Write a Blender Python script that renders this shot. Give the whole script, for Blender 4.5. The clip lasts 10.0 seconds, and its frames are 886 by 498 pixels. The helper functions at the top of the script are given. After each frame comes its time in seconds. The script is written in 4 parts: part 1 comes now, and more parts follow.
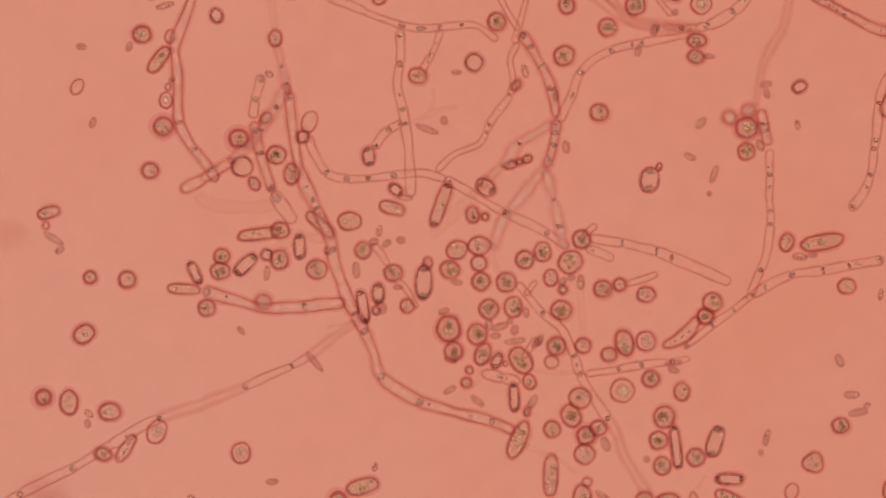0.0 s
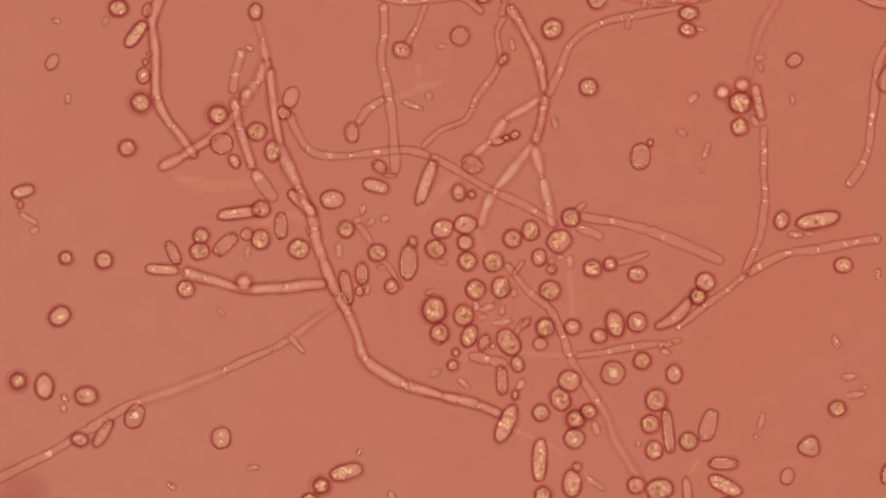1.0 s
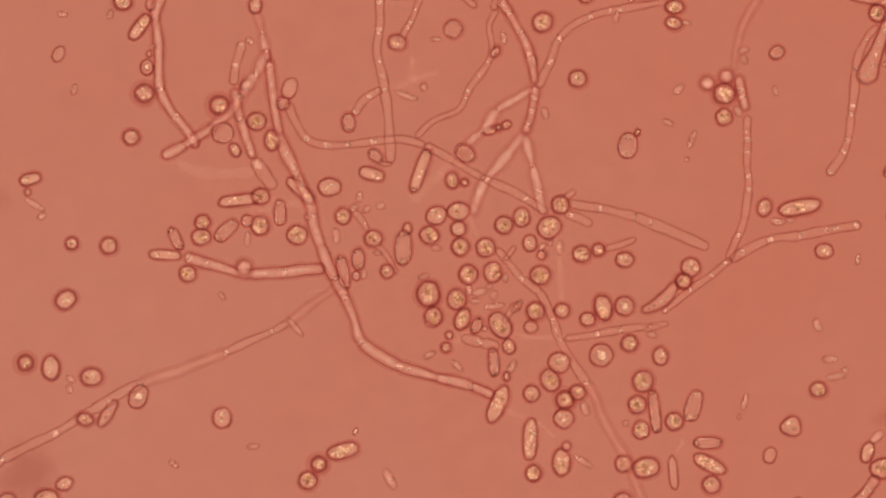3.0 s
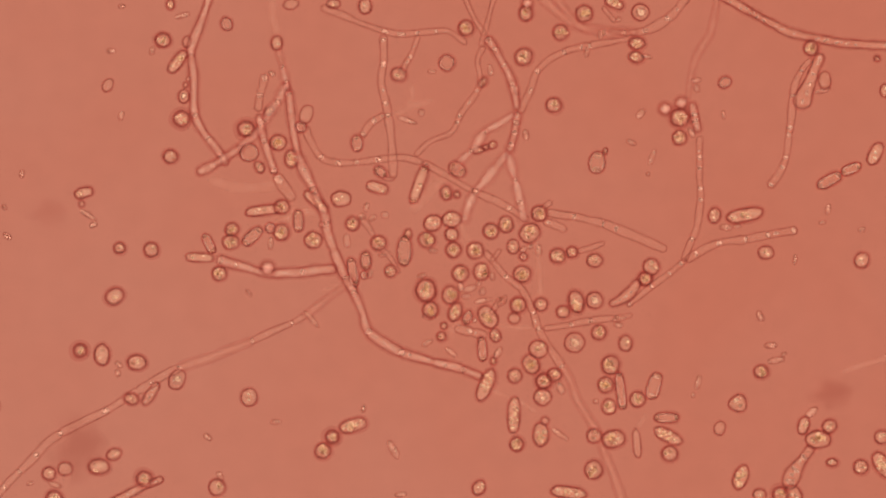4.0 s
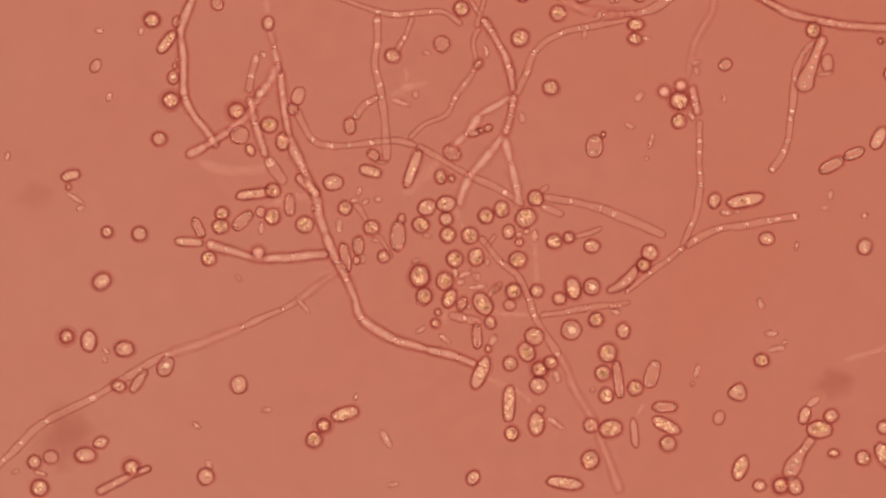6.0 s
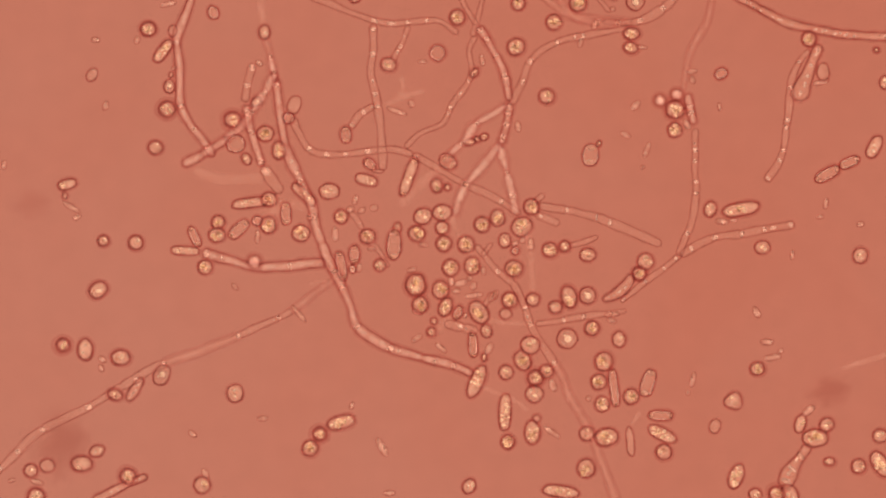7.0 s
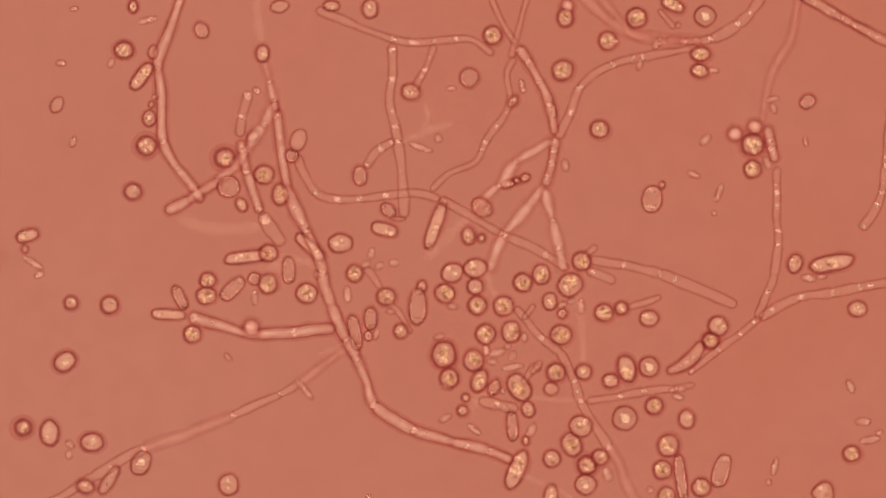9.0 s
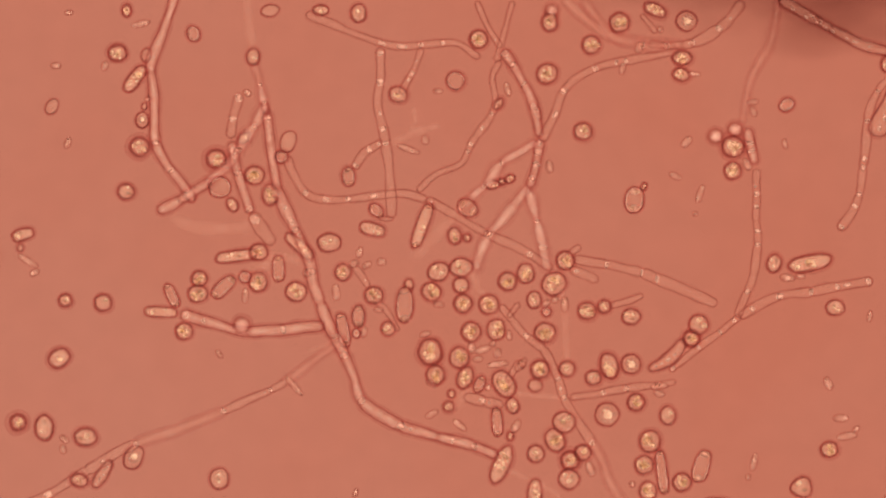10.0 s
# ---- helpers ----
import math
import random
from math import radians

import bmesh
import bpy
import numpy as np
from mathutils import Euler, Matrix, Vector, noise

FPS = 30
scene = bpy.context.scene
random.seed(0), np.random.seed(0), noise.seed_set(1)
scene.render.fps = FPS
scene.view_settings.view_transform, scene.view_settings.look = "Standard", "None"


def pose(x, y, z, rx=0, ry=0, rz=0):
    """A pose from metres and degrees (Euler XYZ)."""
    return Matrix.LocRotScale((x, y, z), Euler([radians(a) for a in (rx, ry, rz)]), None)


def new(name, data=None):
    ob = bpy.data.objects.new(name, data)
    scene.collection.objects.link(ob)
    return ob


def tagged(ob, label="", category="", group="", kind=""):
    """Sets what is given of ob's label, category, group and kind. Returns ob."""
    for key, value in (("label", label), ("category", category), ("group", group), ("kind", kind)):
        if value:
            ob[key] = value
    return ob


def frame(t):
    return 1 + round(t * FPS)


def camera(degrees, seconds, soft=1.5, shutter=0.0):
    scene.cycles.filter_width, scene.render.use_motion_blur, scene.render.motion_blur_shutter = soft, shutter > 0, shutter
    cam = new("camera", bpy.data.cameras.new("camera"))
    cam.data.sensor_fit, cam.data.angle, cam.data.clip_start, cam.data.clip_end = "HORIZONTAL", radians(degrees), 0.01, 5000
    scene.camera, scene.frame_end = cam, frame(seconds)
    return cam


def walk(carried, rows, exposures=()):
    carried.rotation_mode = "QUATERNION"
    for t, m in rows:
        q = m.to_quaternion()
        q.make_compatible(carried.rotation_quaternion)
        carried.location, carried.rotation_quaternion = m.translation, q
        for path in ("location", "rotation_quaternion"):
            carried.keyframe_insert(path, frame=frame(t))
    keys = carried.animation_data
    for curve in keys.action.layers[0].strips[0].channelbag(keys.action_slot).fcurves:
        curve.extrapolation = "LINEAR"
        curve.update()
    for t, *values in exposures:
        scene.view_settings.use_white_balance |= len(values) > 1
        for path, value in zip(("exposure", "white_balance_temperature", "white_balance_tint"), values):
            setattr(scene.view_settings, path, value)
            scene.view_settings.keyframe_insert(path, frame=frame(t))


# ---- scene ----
# A wet mount of yeast and its threads under a light microscope, ten thousand times life size: 1 cm here is 1 micrometre.
cam = camera(14.0, 10.0, soft=2.05)
# seconds, shift across and along the slide, height over it, turn
PATH = [
    (0, -0.0081, 0.0589, 7.8104, 0.04),
    (0.2, -0.0099, 0.0545, 7.8124, 0.02),
    (0.5, -0.0041, 0.0552, 7.7841, -0.04),
    (0.6, -0.0060, 0.0350, 7.9020, -0.02),
    (0.7, 0.0015, 0.0383, 7.7500, 0.01),
    (0.8, 0.0151, 0.0291, 7.6077, -0.12),
    (0.9, 0.0222, 0.0223, 7.5920, -0.12),
    (1, 0.0226, 0.0145, 7.6013, -0.09),
    (1.2, 0.0426, 0.0129, 7.5984, -0.05),
    (1.5, 0.0489, 0.0090, 7.6085, 0.00),
    (1.7, 0.0388, 0.0002, 7.6104, 0.03),
    (2, 0.0299, -0.0061, 7.6025, 0.03),
    (2.2, 0.0315, -0.0034, 7.5981, 0.00),
    (2.5, 0.0443, -0.0053, 7.6008, -0.04),
    (2.7, 0.0355, -0.0152, 7.6016, -0.02),
    (3.8, 0.0448, -0.0161, 9.1126, -0.27),
    (4, 0.0475, -0.0088, 9.1411, -0.22),
    (4.2, 0.0359, -0.0041, 9.1367, -0.12),
    (4.5, 0.0217, -0.0063, 9.1372, -0.16),
    (4.7, 0.0223, -0.0022, 9.0775, -0.18),
    (4.8, 0.0330, 0.0022, 8.9798, -0.14),
    (5, 0.0410, 0.0012, 8.8539, -0.17),
    (5.2, 0.0395, -0.0146, 8.9390, -0.19),
    (5.5, 0.0389, -0.0277, 8.9497, -0.04),
    (5.7, 0.0501, -0.0460, 8.9560, -0.04),
    (6.8, 0.0701, -0.0424, 8.9570, -0.06),
    (7, 0.0717, -0.0243, 8.9651, -0.05),
    (7.2, 0.0474, -0.0100, 8.9591, -0.09),
    (7.5, 0.0001, 0.0004, 8.9605, -0.04),
    (7.7, -0.0213, 0.0207, 8.9503, -0.03),
    (7.8, -0.0110, 0.0230, 8.6701, -0.05),
    (7.9, -0.0030, 0.0243, 8.1703, -0.02),
    (8, 0.0043, 0.0274, 7.9640, -0.09),
    (8.2, -0.0072, 0.0250, 7.9569, -0.22),
    (8.5, 0.0028, 0.0316, 7.8236, -0.21),
    (8.7, 0.0093, 0.0496, 7.5292, -0.15),
    (8.8, 0.0027, 0.0669, 7.5189, -0.19),
    (9, 0.0030, 0.1063, 7.5153, -0.19),
    (9.2, 0.0141, 0.1214, 7.5204, -0.16),
    (9.5, 0.0208, 0.1115, 7.5273, -0.16),
    (9.7, 0.0310, 0.1125, 7.6246, -0.06),
    (9.8, 0.0363, 0.1060, 7.6775, -0.06),
    (10, 0.0315, 0.1050, 7.6766, -0.09),
]
walk(cam, [(t, pose(x, y, z, 0, 0, turn)) for t, x, y, z, turn in PATH],
     exposures=[(0.0, 0.44, 5450, -11), (0.2, 0.24, 5880, -1), (0.4, 0.15, 6120, 3), (0.62, 0.12, 6180, 5),
                (0.8, -0.11, 6500, 10), (1.0, -0.06, 6500, 10), (1.5, -0.08, 6500, 10), (2.0, 0.0, 6500, 10),
                (4.5, 0.0, 6500, 10), (5.0, -0.08, 6520, 11), (5.5, 0.0, 6500, 10), (8.7, 0.0, 6500, 10), (9.0, -0.04, 6500, 10), (9.4, 0.0, 6500, 10), (10.0, 0.02, 6500, 9)])

# ---- light: the substage lamp under the slide ----
world = bpy.data.worlds.new("dark_tube")
scene.world = world
world.use_nodes = True
world.node_tree.nodes["Background"].inputs[0].default_value = (0.10, 0.05, 0.04, 1)
world.node_tree.nodes["Background"].inputs[1].default_value = 0.5
scene.cycles.transparent_max_bounces = 48
scene.cycles.max_bounces = 24
scene.cycles.transmission_bounces = 24


# ---- materials ----
def material(name):
    m = bpy.data.materials.new(name)
    m.use_nodes = True
    m.node_tree.nodes.clear()
    return m, m.node_tree.nodes, m.node_tree.links


def lamp_material(name, stops, strength, scale):
    """Glow for the added fill ring, falling off from the middle to its rim."""
    m, n, l = material(name)
    coord = n.new("ShaderNodeTexCoord")
    length = n.new("ShaderNodeVectorMath")
    length.operation = "LENGTH"
    ramp = n.new("ShaderNodeValToRGB")
    div = n.new("ShaderNodeMath")
    div.operation = "DIVIDE"
    div.inputs[1].default_value = scale
    l.new(coord.outputs["Object"], length.inputs[0])
    l.new(length.outputs["Value"], div.inputs[0])
    l.new(div.outputs[0], ramp.inputs[0])
    while len(ramp.color_ramp.elements) < len(stops):
        ramp.color_ramp.elements.new(0.5)
    for e, (p, c) in zip(ramp.color_ramp.elements, stops):
        e.position, e.color = p, (*c, 1)
    noise_node = n.new("ShaderNodeTexNoise")
    noise_node.inputs["Scale"].default_value = 0.7
    noise_node.inputs["Detail"].default_value = 3
    l.new(coord.outputs["Object"], noise_node.inputs["Vector"])
    rng = n.new("ShaderNodeMapRange")
    rng.inputs[1].default_value, rng.inputs[2].default_value = 0.3, 0.7
    rng.inputs[3].default_value, rng.inputs[4].default_value = strength * 0.95, strength * 1.05
    l.new(noise_node.outputs["Fac"], rng.inputs[0])
    em = n.new("ShaderNodeEmission")
    out = n.new("ShaderNodeOutputMaterial")
    l.new(ramp.outputs[0], em.inputs[0])
    l.new(rng.outputs[0], em.inputs[1])
    l.new(em.outputs[0], out.inputs[0])
    return m


def field_material(name, warm, cool):
    """The lit field: a shade pinker to one side, with faint large mottling."""
    m, n, l = material(name)
    coord = n.new("ShaderNodeTexCoord")
    dot = n.new("ShaderNodeVectorMath")
    dot.operation = "DOT_PRODUCT"
    dot.inputs[1].default_value = (0.30, 0.17, 0)
    tex = n.new("ShaderNodeTexNoise")
    tex.inputs["Scale"].default_value = 1.6
    tex.inputs["Detail"].default_value = 4
    fine = n.new("ShaderNodeTexNoise")
    fine.inputs["Scale"].default_value = 14
    fine.inputs["Detail"].default_value = 2
    add = n.new("ShaderNodeMath")
    add.operation = "ADD"
    shift = n.new("ShaderNodeMapRange")
    shift.inputs[1].default_value, shift.inputs[2].default_value = 0.25, 0.75
    shift.inputs[3].default_value, shift.inputs[4].default_value = 0.15, 0.85
    l.new(coord.outputs["Object"], dot.inputs[0])
    l.new(coord.outputs["Object"], tex.inputs["Vector"])
    l.new(coord.outputs["Object"], fine.inputs["Vector"])
    l.new(tex.outputs["Fac"], shift.inputs[0])
    l.new(dot.outputs["Value"], add.inputs[0])
    l.new(shift.outputs[0], add.inputs[1])
    mix = n.new("ShaderNodeMix")
    mix.data_type = "RGBA"
    mix.inputs["A"].default_value = (*warm, 1)
    mix.inputs["B"].default_value = (*cool, 1)
    l.new(add.outputs[0], mix.inputs["Factor"])
    power = n.new("ShaderNodeMapRange")
    power.inputs[1].default_value, power.inputs[2].default_value = 0.25, 0.75
    power.inputs[3].default_value, power.inputs[4].default_value = 1.005, 1.055
    l.new(fine.outputs["Fac"], power.inputs[0])
    em = n.new("ShaderNodeEmission")
    out = n.new("ShaderNodeOutputMaterial")
    l.new(mix.outputs["Result"], em.inputs[0])
    l.new(power.outputs[0], em.inputs[1])
    l.new(em.outputs[0], out.inputs[0])
    return m


def cell_material(name, tint, milk, scatter, grain=0.0, size=60.0, spread=0.5):
    """Clear living matter: lets light through with a tint and scatters part of it; grain is the unevenness of its inside."""
    m, n, l = material(name)
    clear = n.new("ShaderNodeBsdfTransparent")
    clear.inputs["Color"].default_value = (*tint, 1)
    tra = n.new("ShaderNodeBsdfTranslucent")
    tra.inputs["Color"].default_value = (*milk, 1)
    info = n.new("ShaderNodeObjectInfo")
    tex = n.new("ShaderNodeTexNoise")
    tex.noise_dimensions = "4D"
    tex.inputs["Scale"].default_value = size
    tex.inputs["Detail"].default_value = 2.5
    geo = n.new("ShaderNodeNewGeometry")
    l.new(geo.outputs["Position"], tex.inputs["Vector"])
    l.new(info.outputs["Random"], tex.inputs["W"])
    if grain:
        bump = n.new("ShaderNodeBump")
        bump.inputs["Strength"].default_value = grain
        bump.inputs["Distance"].default_value = 0.01
        l.new(tex.outputs["Fac"], bump.inputs["Height"])
        l.new(bump.outputs[0], tra.inputs["Normal"])
    fac = n.new("ShaderNodeMapRange")
    fac.inputs[1].default_value, fac.inputs[2].default_value = 0.33, 0.7
    fac.inputs[3].default_value, fac.inputs[4].default_value = scatter * (1 - spread), scatter * (1 + spread)
    l.new(tex.outputs["Fac"], fac.inputs[0])
    mix = n.new("ShaderNodeMixShader")
    l.new(fac.outputs[0], mix.inputs[0])
    l.new(clear.outputs[0], mix.inputs[1])
    l.new(tra.outputs[0], mix.inputs[2])
    out = n.new("ShaderNodeOutputMaterial")
    l.new(mix.outputs[0], out.inputs[0])
    return m


def clear_material(name, tint):
    m, n, l = material(name)
    tr = n.new("ShaderNodeBsdfTransparent")
    tr.inputs[0].default_value = (*tint, 1)
    gl = n.new("ShaderNodeBsdfGlossy")
    gl.inputs["Roughness"].default_value = 0.03
    fr = n.new("ShaderNodeFresnel")
    fr.inputs["IOR"].default_value = 1.12
    mix = n.new("ShaderNodeMixShader")
    out = n.new("ShaderNodeOutputMaterial")
    l.new(fr.outputs[0], mix.inputs[0])
    l.new(tr.outputs[0], mix.inputs[1])
    l.new(gl.outputs[0], mix.inputs[2])
    l.new(mix.outputs[0], out.inputs[0])
    return m


def smear_shade_material(name, tint):
    """A film that thins out from its middle to nothing at its edge."""
    m, n, l = material(name)
    coord = n.new("ShaderNodeTexCoord")
    length = n.new("ShaderNodeVectorMath")
    length.operation = "LENGTH"
    tex = n.new("ShaderNodeTexNoise")
    tex.inputs["Scale"].default_value = 2.0
    add = n.new("ShaderNodeMath")
    add.operation = "MULTIPLY_ADD"
    add.inputs[1].default_value, add.inputs[2].default_value = 0.8, -0.4
    both = n.new("ShaderNodeMath")
    ramp = n.new("ShaderNodeValToRGB")
    ramp.color_ramp.interpolation = "EASE"
    ramp.color_ramp.elements[0].position, ramp.color_ramp.elements[0].color = 0.1, (*tint, 1)
    ramp.color_ramp.elements[1].position, ramp.color_ramp.elements[1].color = 0.85, (1, 1, 1, 1)
    tr = n.new("ShaderNodeBsdfTransparent")
    out = n.new("ShaderNodeOutputMaterial")
    flat = n.new("ShaderNodeVectorMath")
    flat.operation = "MULTIPLY_ADD"
    flat.inputs[1].default_value = (2, 2, 0)
    flat.inputs[2].default_value = (-1, -1, 0)
    l.new(coord.outputs["Generated"], flat.inputs[0])
    l.new(flat.outputs[0], length.inputs[0])
    l.new(flat.outputs[0], tex.inputs["Vector"])
    l.new(tex.outputs["Fac"], add.inputs[0])
    l.new(length.outputs["Value"], both.inputs[0])
    l.new(add.outputs[0], both.inputs[1])
    l.new(both.outputs[0], ramp.inputs[0])
    l.new(ramp.outputs[0], tr.inputs[0])
    l.new(tr.outputs[0], out.inputs[0])
    return m


CREAM = (0.90, 0.86, 0.765)
PINK = (0.92, 0.78, 0.73)
FLESH = (0.92, 0.81, 0.72)
STRAW = (0.92, 0.83, 0.76)
FIELD = field_material("field_glow", (0.559, 0.188, 0.123), (0.559, 0.166, 0.104))
FILL_RING = lamp_material("fill_ring_glow", [(0.0, (1.0, 0.70, 0.54)), (0.62, (1.0, 0.70, 0.54)), (0.85, (1.0, 0.70, 0.54)), (1.0, (0.6, 0.4, 0.3))], 7.0, 3.6)
SLIDE = clear_material("slide_glass", (0.985, 0.985, 0.98))
BODY = cell_material("yeast_body", (0.985, 0.94, 0.93), CREAM, 0.062, 0.3, 70)
PLASM = cell_material("cytoplasm", (0.99, 0.99, 0.985), CREAM, 0.075, 0.6, 105, 1.0)
CORE = cell_material("bright_core", (0.995, 0.985, 0.965), CREAM, 0.06, 0.5, 120, 1.0)
CLEAR = cell_material("clear_body", (0.985, 0.978, 0.97), FLESH, 0.022, 0.1, 60)
PALE = cell_material("pale_body", (0.995, 0.988, 0.982), FLESH, 0.026, 0.1, 60)
FAINT = cell_material("faint_body", (0.99, 0.965, 0.95), PINK, 0.035, 0.1, 40)
MILKY = cell_material("milky_body", (0.98, 0.965, 0.95), FLESH, 0.06, 0.2, 70)
THREAD = cell_material("thread_body", (0.998, 0.99, 0.985), STRAW, 0.042, 0.4, 60, 0.8)
SOFT = cell_material("soft_thread", (0.998, 0.99, 0.985), STRAW, 0.072, 0.3, 40, 0.7)
STREAM = cell_material("thread_plasm", (1.0, 1.0, 0.998), STRAW, 0.072, 0.5, 60, 1.0)
GRAIN = cell_material("granule_body", (1.0, 0.972, 0.925), (1.0, 0.95, 0.82), 0.44, 0.0, 90)
BLOCK = cell_material("granule_block", (0.84, 0.725, 0.705), (1.0, 0.88, 0.81), 0.36, 0.0, 90)
SAP = cell_material("vacuole_sap", (0.99, 0.985, 0.98), FLESH, 0.028)
DARK = cell_material("dark_granule", (0.845, 0.795, 0.74), CREAM, 0.0)
BEAD = cell_material("bright_bead", (1.0, 0.98, 0.96), (1.0, 0.86, 0.82), 0.19)
WALL = cell_material("cell_wall", (0.82, 0.665, 0.67), PINK, 0.0)
THIN = cell_material("thin_wall", (0.885, 0.79, 0.787), PINK, 0.0)
RIM = cell_material("rod_wall", (0.86, 0.72, 0.725), PINK, 0.0)
SIDE = cell_material("side_wall", (0.86, 0.71, 0.715), PINK, 0.0)
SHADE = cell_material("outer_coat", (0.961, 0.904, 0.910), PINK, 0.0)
HAZE = cell_material("thread_halo", (0.98, 0.952, 0.955), PINK, 0.0)
SLIVER = cell_material("sliver_body", (0.91, 0.815, 0.795), FLESH, 0.185, 0.3, 60, 0.6)
CHIP = cell_material("sliver_rim", (0.90, 0.825, 0.825), PINK, 0.0)
SMEAR = smear_shade_material("smear", (0.92, 0.86, 0.86))
FILM = smear_shade_material("thin_film", (0.965, 0.935, 0.935))
DUSK = smear_shade_material("corner_shade", (0.60, 0.50, 0.50))


# ---- shapes ----
def mesh_from(name, bm, mat, smooth=True):
    me = bpy.data.meshes.new(name)
    bm.to_mesh(me)
    bm.free()
    me.materials.append(mat)
    if smooth:
        me.polygons.foreach_set("use_smooth", [True] * len(me.polygons))
    return me


def part(name, me, parent, m=None, label=""):
    ob = new(name, me)
    ob.parent = parent
    if m is not None:
        ob.matrix_local = m
    return tagged(ob, label=label)


def thing(name, x, y, turn, label, category, group=""):
    ob = new(name)
    ob.matrix_basis = pose(x, y, 0, 0, 0, turn)
    ob.empty_display_size = 0.02
    return tagged(ob, label, category, group)


LOBED = 50


def bulge(d, seed):
    """How far a body swells in the direction d; the lobed one has three blunt corners."""
    if seed == LOBED:
        return 1 + 0.09 * math.hypot(d.x, d.y) * math.cos(3 * math.atan2(d.y, d.x) - 3.66)
    return 1 + 0.08 * noise.noise(d * 1.3 + Vector((seed * 7.1, 3, 1)))


def ball(mat, seed, power=1.0, segs=28, rings=16, wobble=0.08):
    """A unit egg, a little uneven; power below 1 squares its outline towards a rod."""
    bm = bmesh.new()
    bmesh.ops.create_uvsphere(bm, u_segments=segs, v_segments=rings, radius=1)
    for v in bm.verts:
        v.co *= 1 + (bulge(v.co, seed) - 1) * wobble / 0.08
        if power < 1:
            v.co.x = math.copysign(abs(v.co.x) ** power, v.co.x)
    return mesh_from(mat.name, bm, mat)


SHAPES = {}


def shape(mat, variant, power=1.0, wobble=0.08):
    key = (mat.name, variant, power, wobble)
    if key not in SHAPES:
        small = mat in (GRAIN, BLOCK, DARK)
        SHAPES[key] = ball(mat, variant, power, 12 if small else 32, 8 if small else 20, wobble)
    return SHAPES[key]


def sized(x, y, z, a, b, c, turn=0):
    return pose(x, y, z, 0, 0, turn) @ Matrix.Diagonal((a, b, c, 1))


def band(points, wide, high, mat, sides=6, closed=True, uneven=0.0):
    """A band of oval section that runs along a line: the side of a wall that is met edge-on. uneven: how much its thickness varies."""
    bm = bmesh.new()
    n = len(points)
    rings = []
    for i, p in enumerate(points):
        d = points[(i + 1) % n] - points[i - 1] if closed else points[min(i + 1, n - 1)] - points[max(i - 1, 0)]
        out = Vector((d.y, -d.x, 0)).normalized()
        w = wide * (1 + uneven * 1.6 * noise.noise(p * 34 + Vector((n, wide * 900, 2))))
        rings.append([bm.verts.new(p + out * (w * math.cos(a)) + Vector((0, 0, high * math.sin(a))))
                      for a in [2 * math.pi * k / sides for k in range(sides)]])
    for i in range(0 if closed else 1, n):
        a, b = rings[i - 1], rings[i]
        for k in range(sides):
            bm.faces.new((a[k], a[(k + 1) % sides], b[(k + 1) % sides], b[k]))
    if not closed:
        bm.faces.new(rings[0][::-1])
        bm.faces.new(rings[-1])
    bmesh.ops.recalc_face_normals(bm, faces=bm.faces)
    return mesh_from(mat.name, bm, mat)


def egg_line(a, b, z, power=1.0, seed=0.0, n=44):
    """The outline of a body of half-axes a and b."""
    out = []
    for k in range(n):
        t = 2 * math.pi * k / n
        c, s = math.cos(t), math.sin(t)
        w = bulge(Vector((c, s, 0)), seed)
        out.append(Vector((a * w * math.copysign(abs(c) ** power, c), b * w * s, z)))
    return out


rng = random.Random(11)
MICRON = 0.01
# words, body, wall, half width of wall, half width of dark halo, granules, cytoplasm
YEAST = {
    "g": ("round yeast cell with pale granular cytoplasm and dark wall", BODY, WALL, 0.19, 0.48, 7, True),
    "n": ("plain round yeast cell with smooth pale inside", BODY, WALL, 0.175, 0.44, 2, True),
    "m": ("smooth bright yeast cell with a dark wall and soft dark halo", BODY, WALL, 0.22, 0.60, 1, True),
    "r": ("clear yeast cell with a thin dark wall and large vacuole", CLEAR, RIM, 0.17, 0.40, 0, False),
    "f": ("faint thin-walled yeast cell lying on the glass slide", MILKY, THIN, 0.15, 0.36, 0, False),
    "d": ("dense bright yeast cell with a thick dark wall", BODY, WALL, 0.25, 0.80, 6, True),
    "c": ("clear yeast cell with a thin wall round one bright round core", CLEAR, WALL, 0.155, 0.40, 0, False),
    "b": ("bright pinkish refractile yeast cell in the cluster", MILKY, WALL, 0.175, 0.50, 2, True),
}


def within(name, me, parent, m, label=""):
    """A piece inside a part whose mesh is scaled: m is its place in the thing, not in the part."""
    ob = part(name, me, parent, None, label)
    ob.matrix_parent_inverse = parent.matrix_basis.inverted()
    ob.matrix_basis = m
    return ob


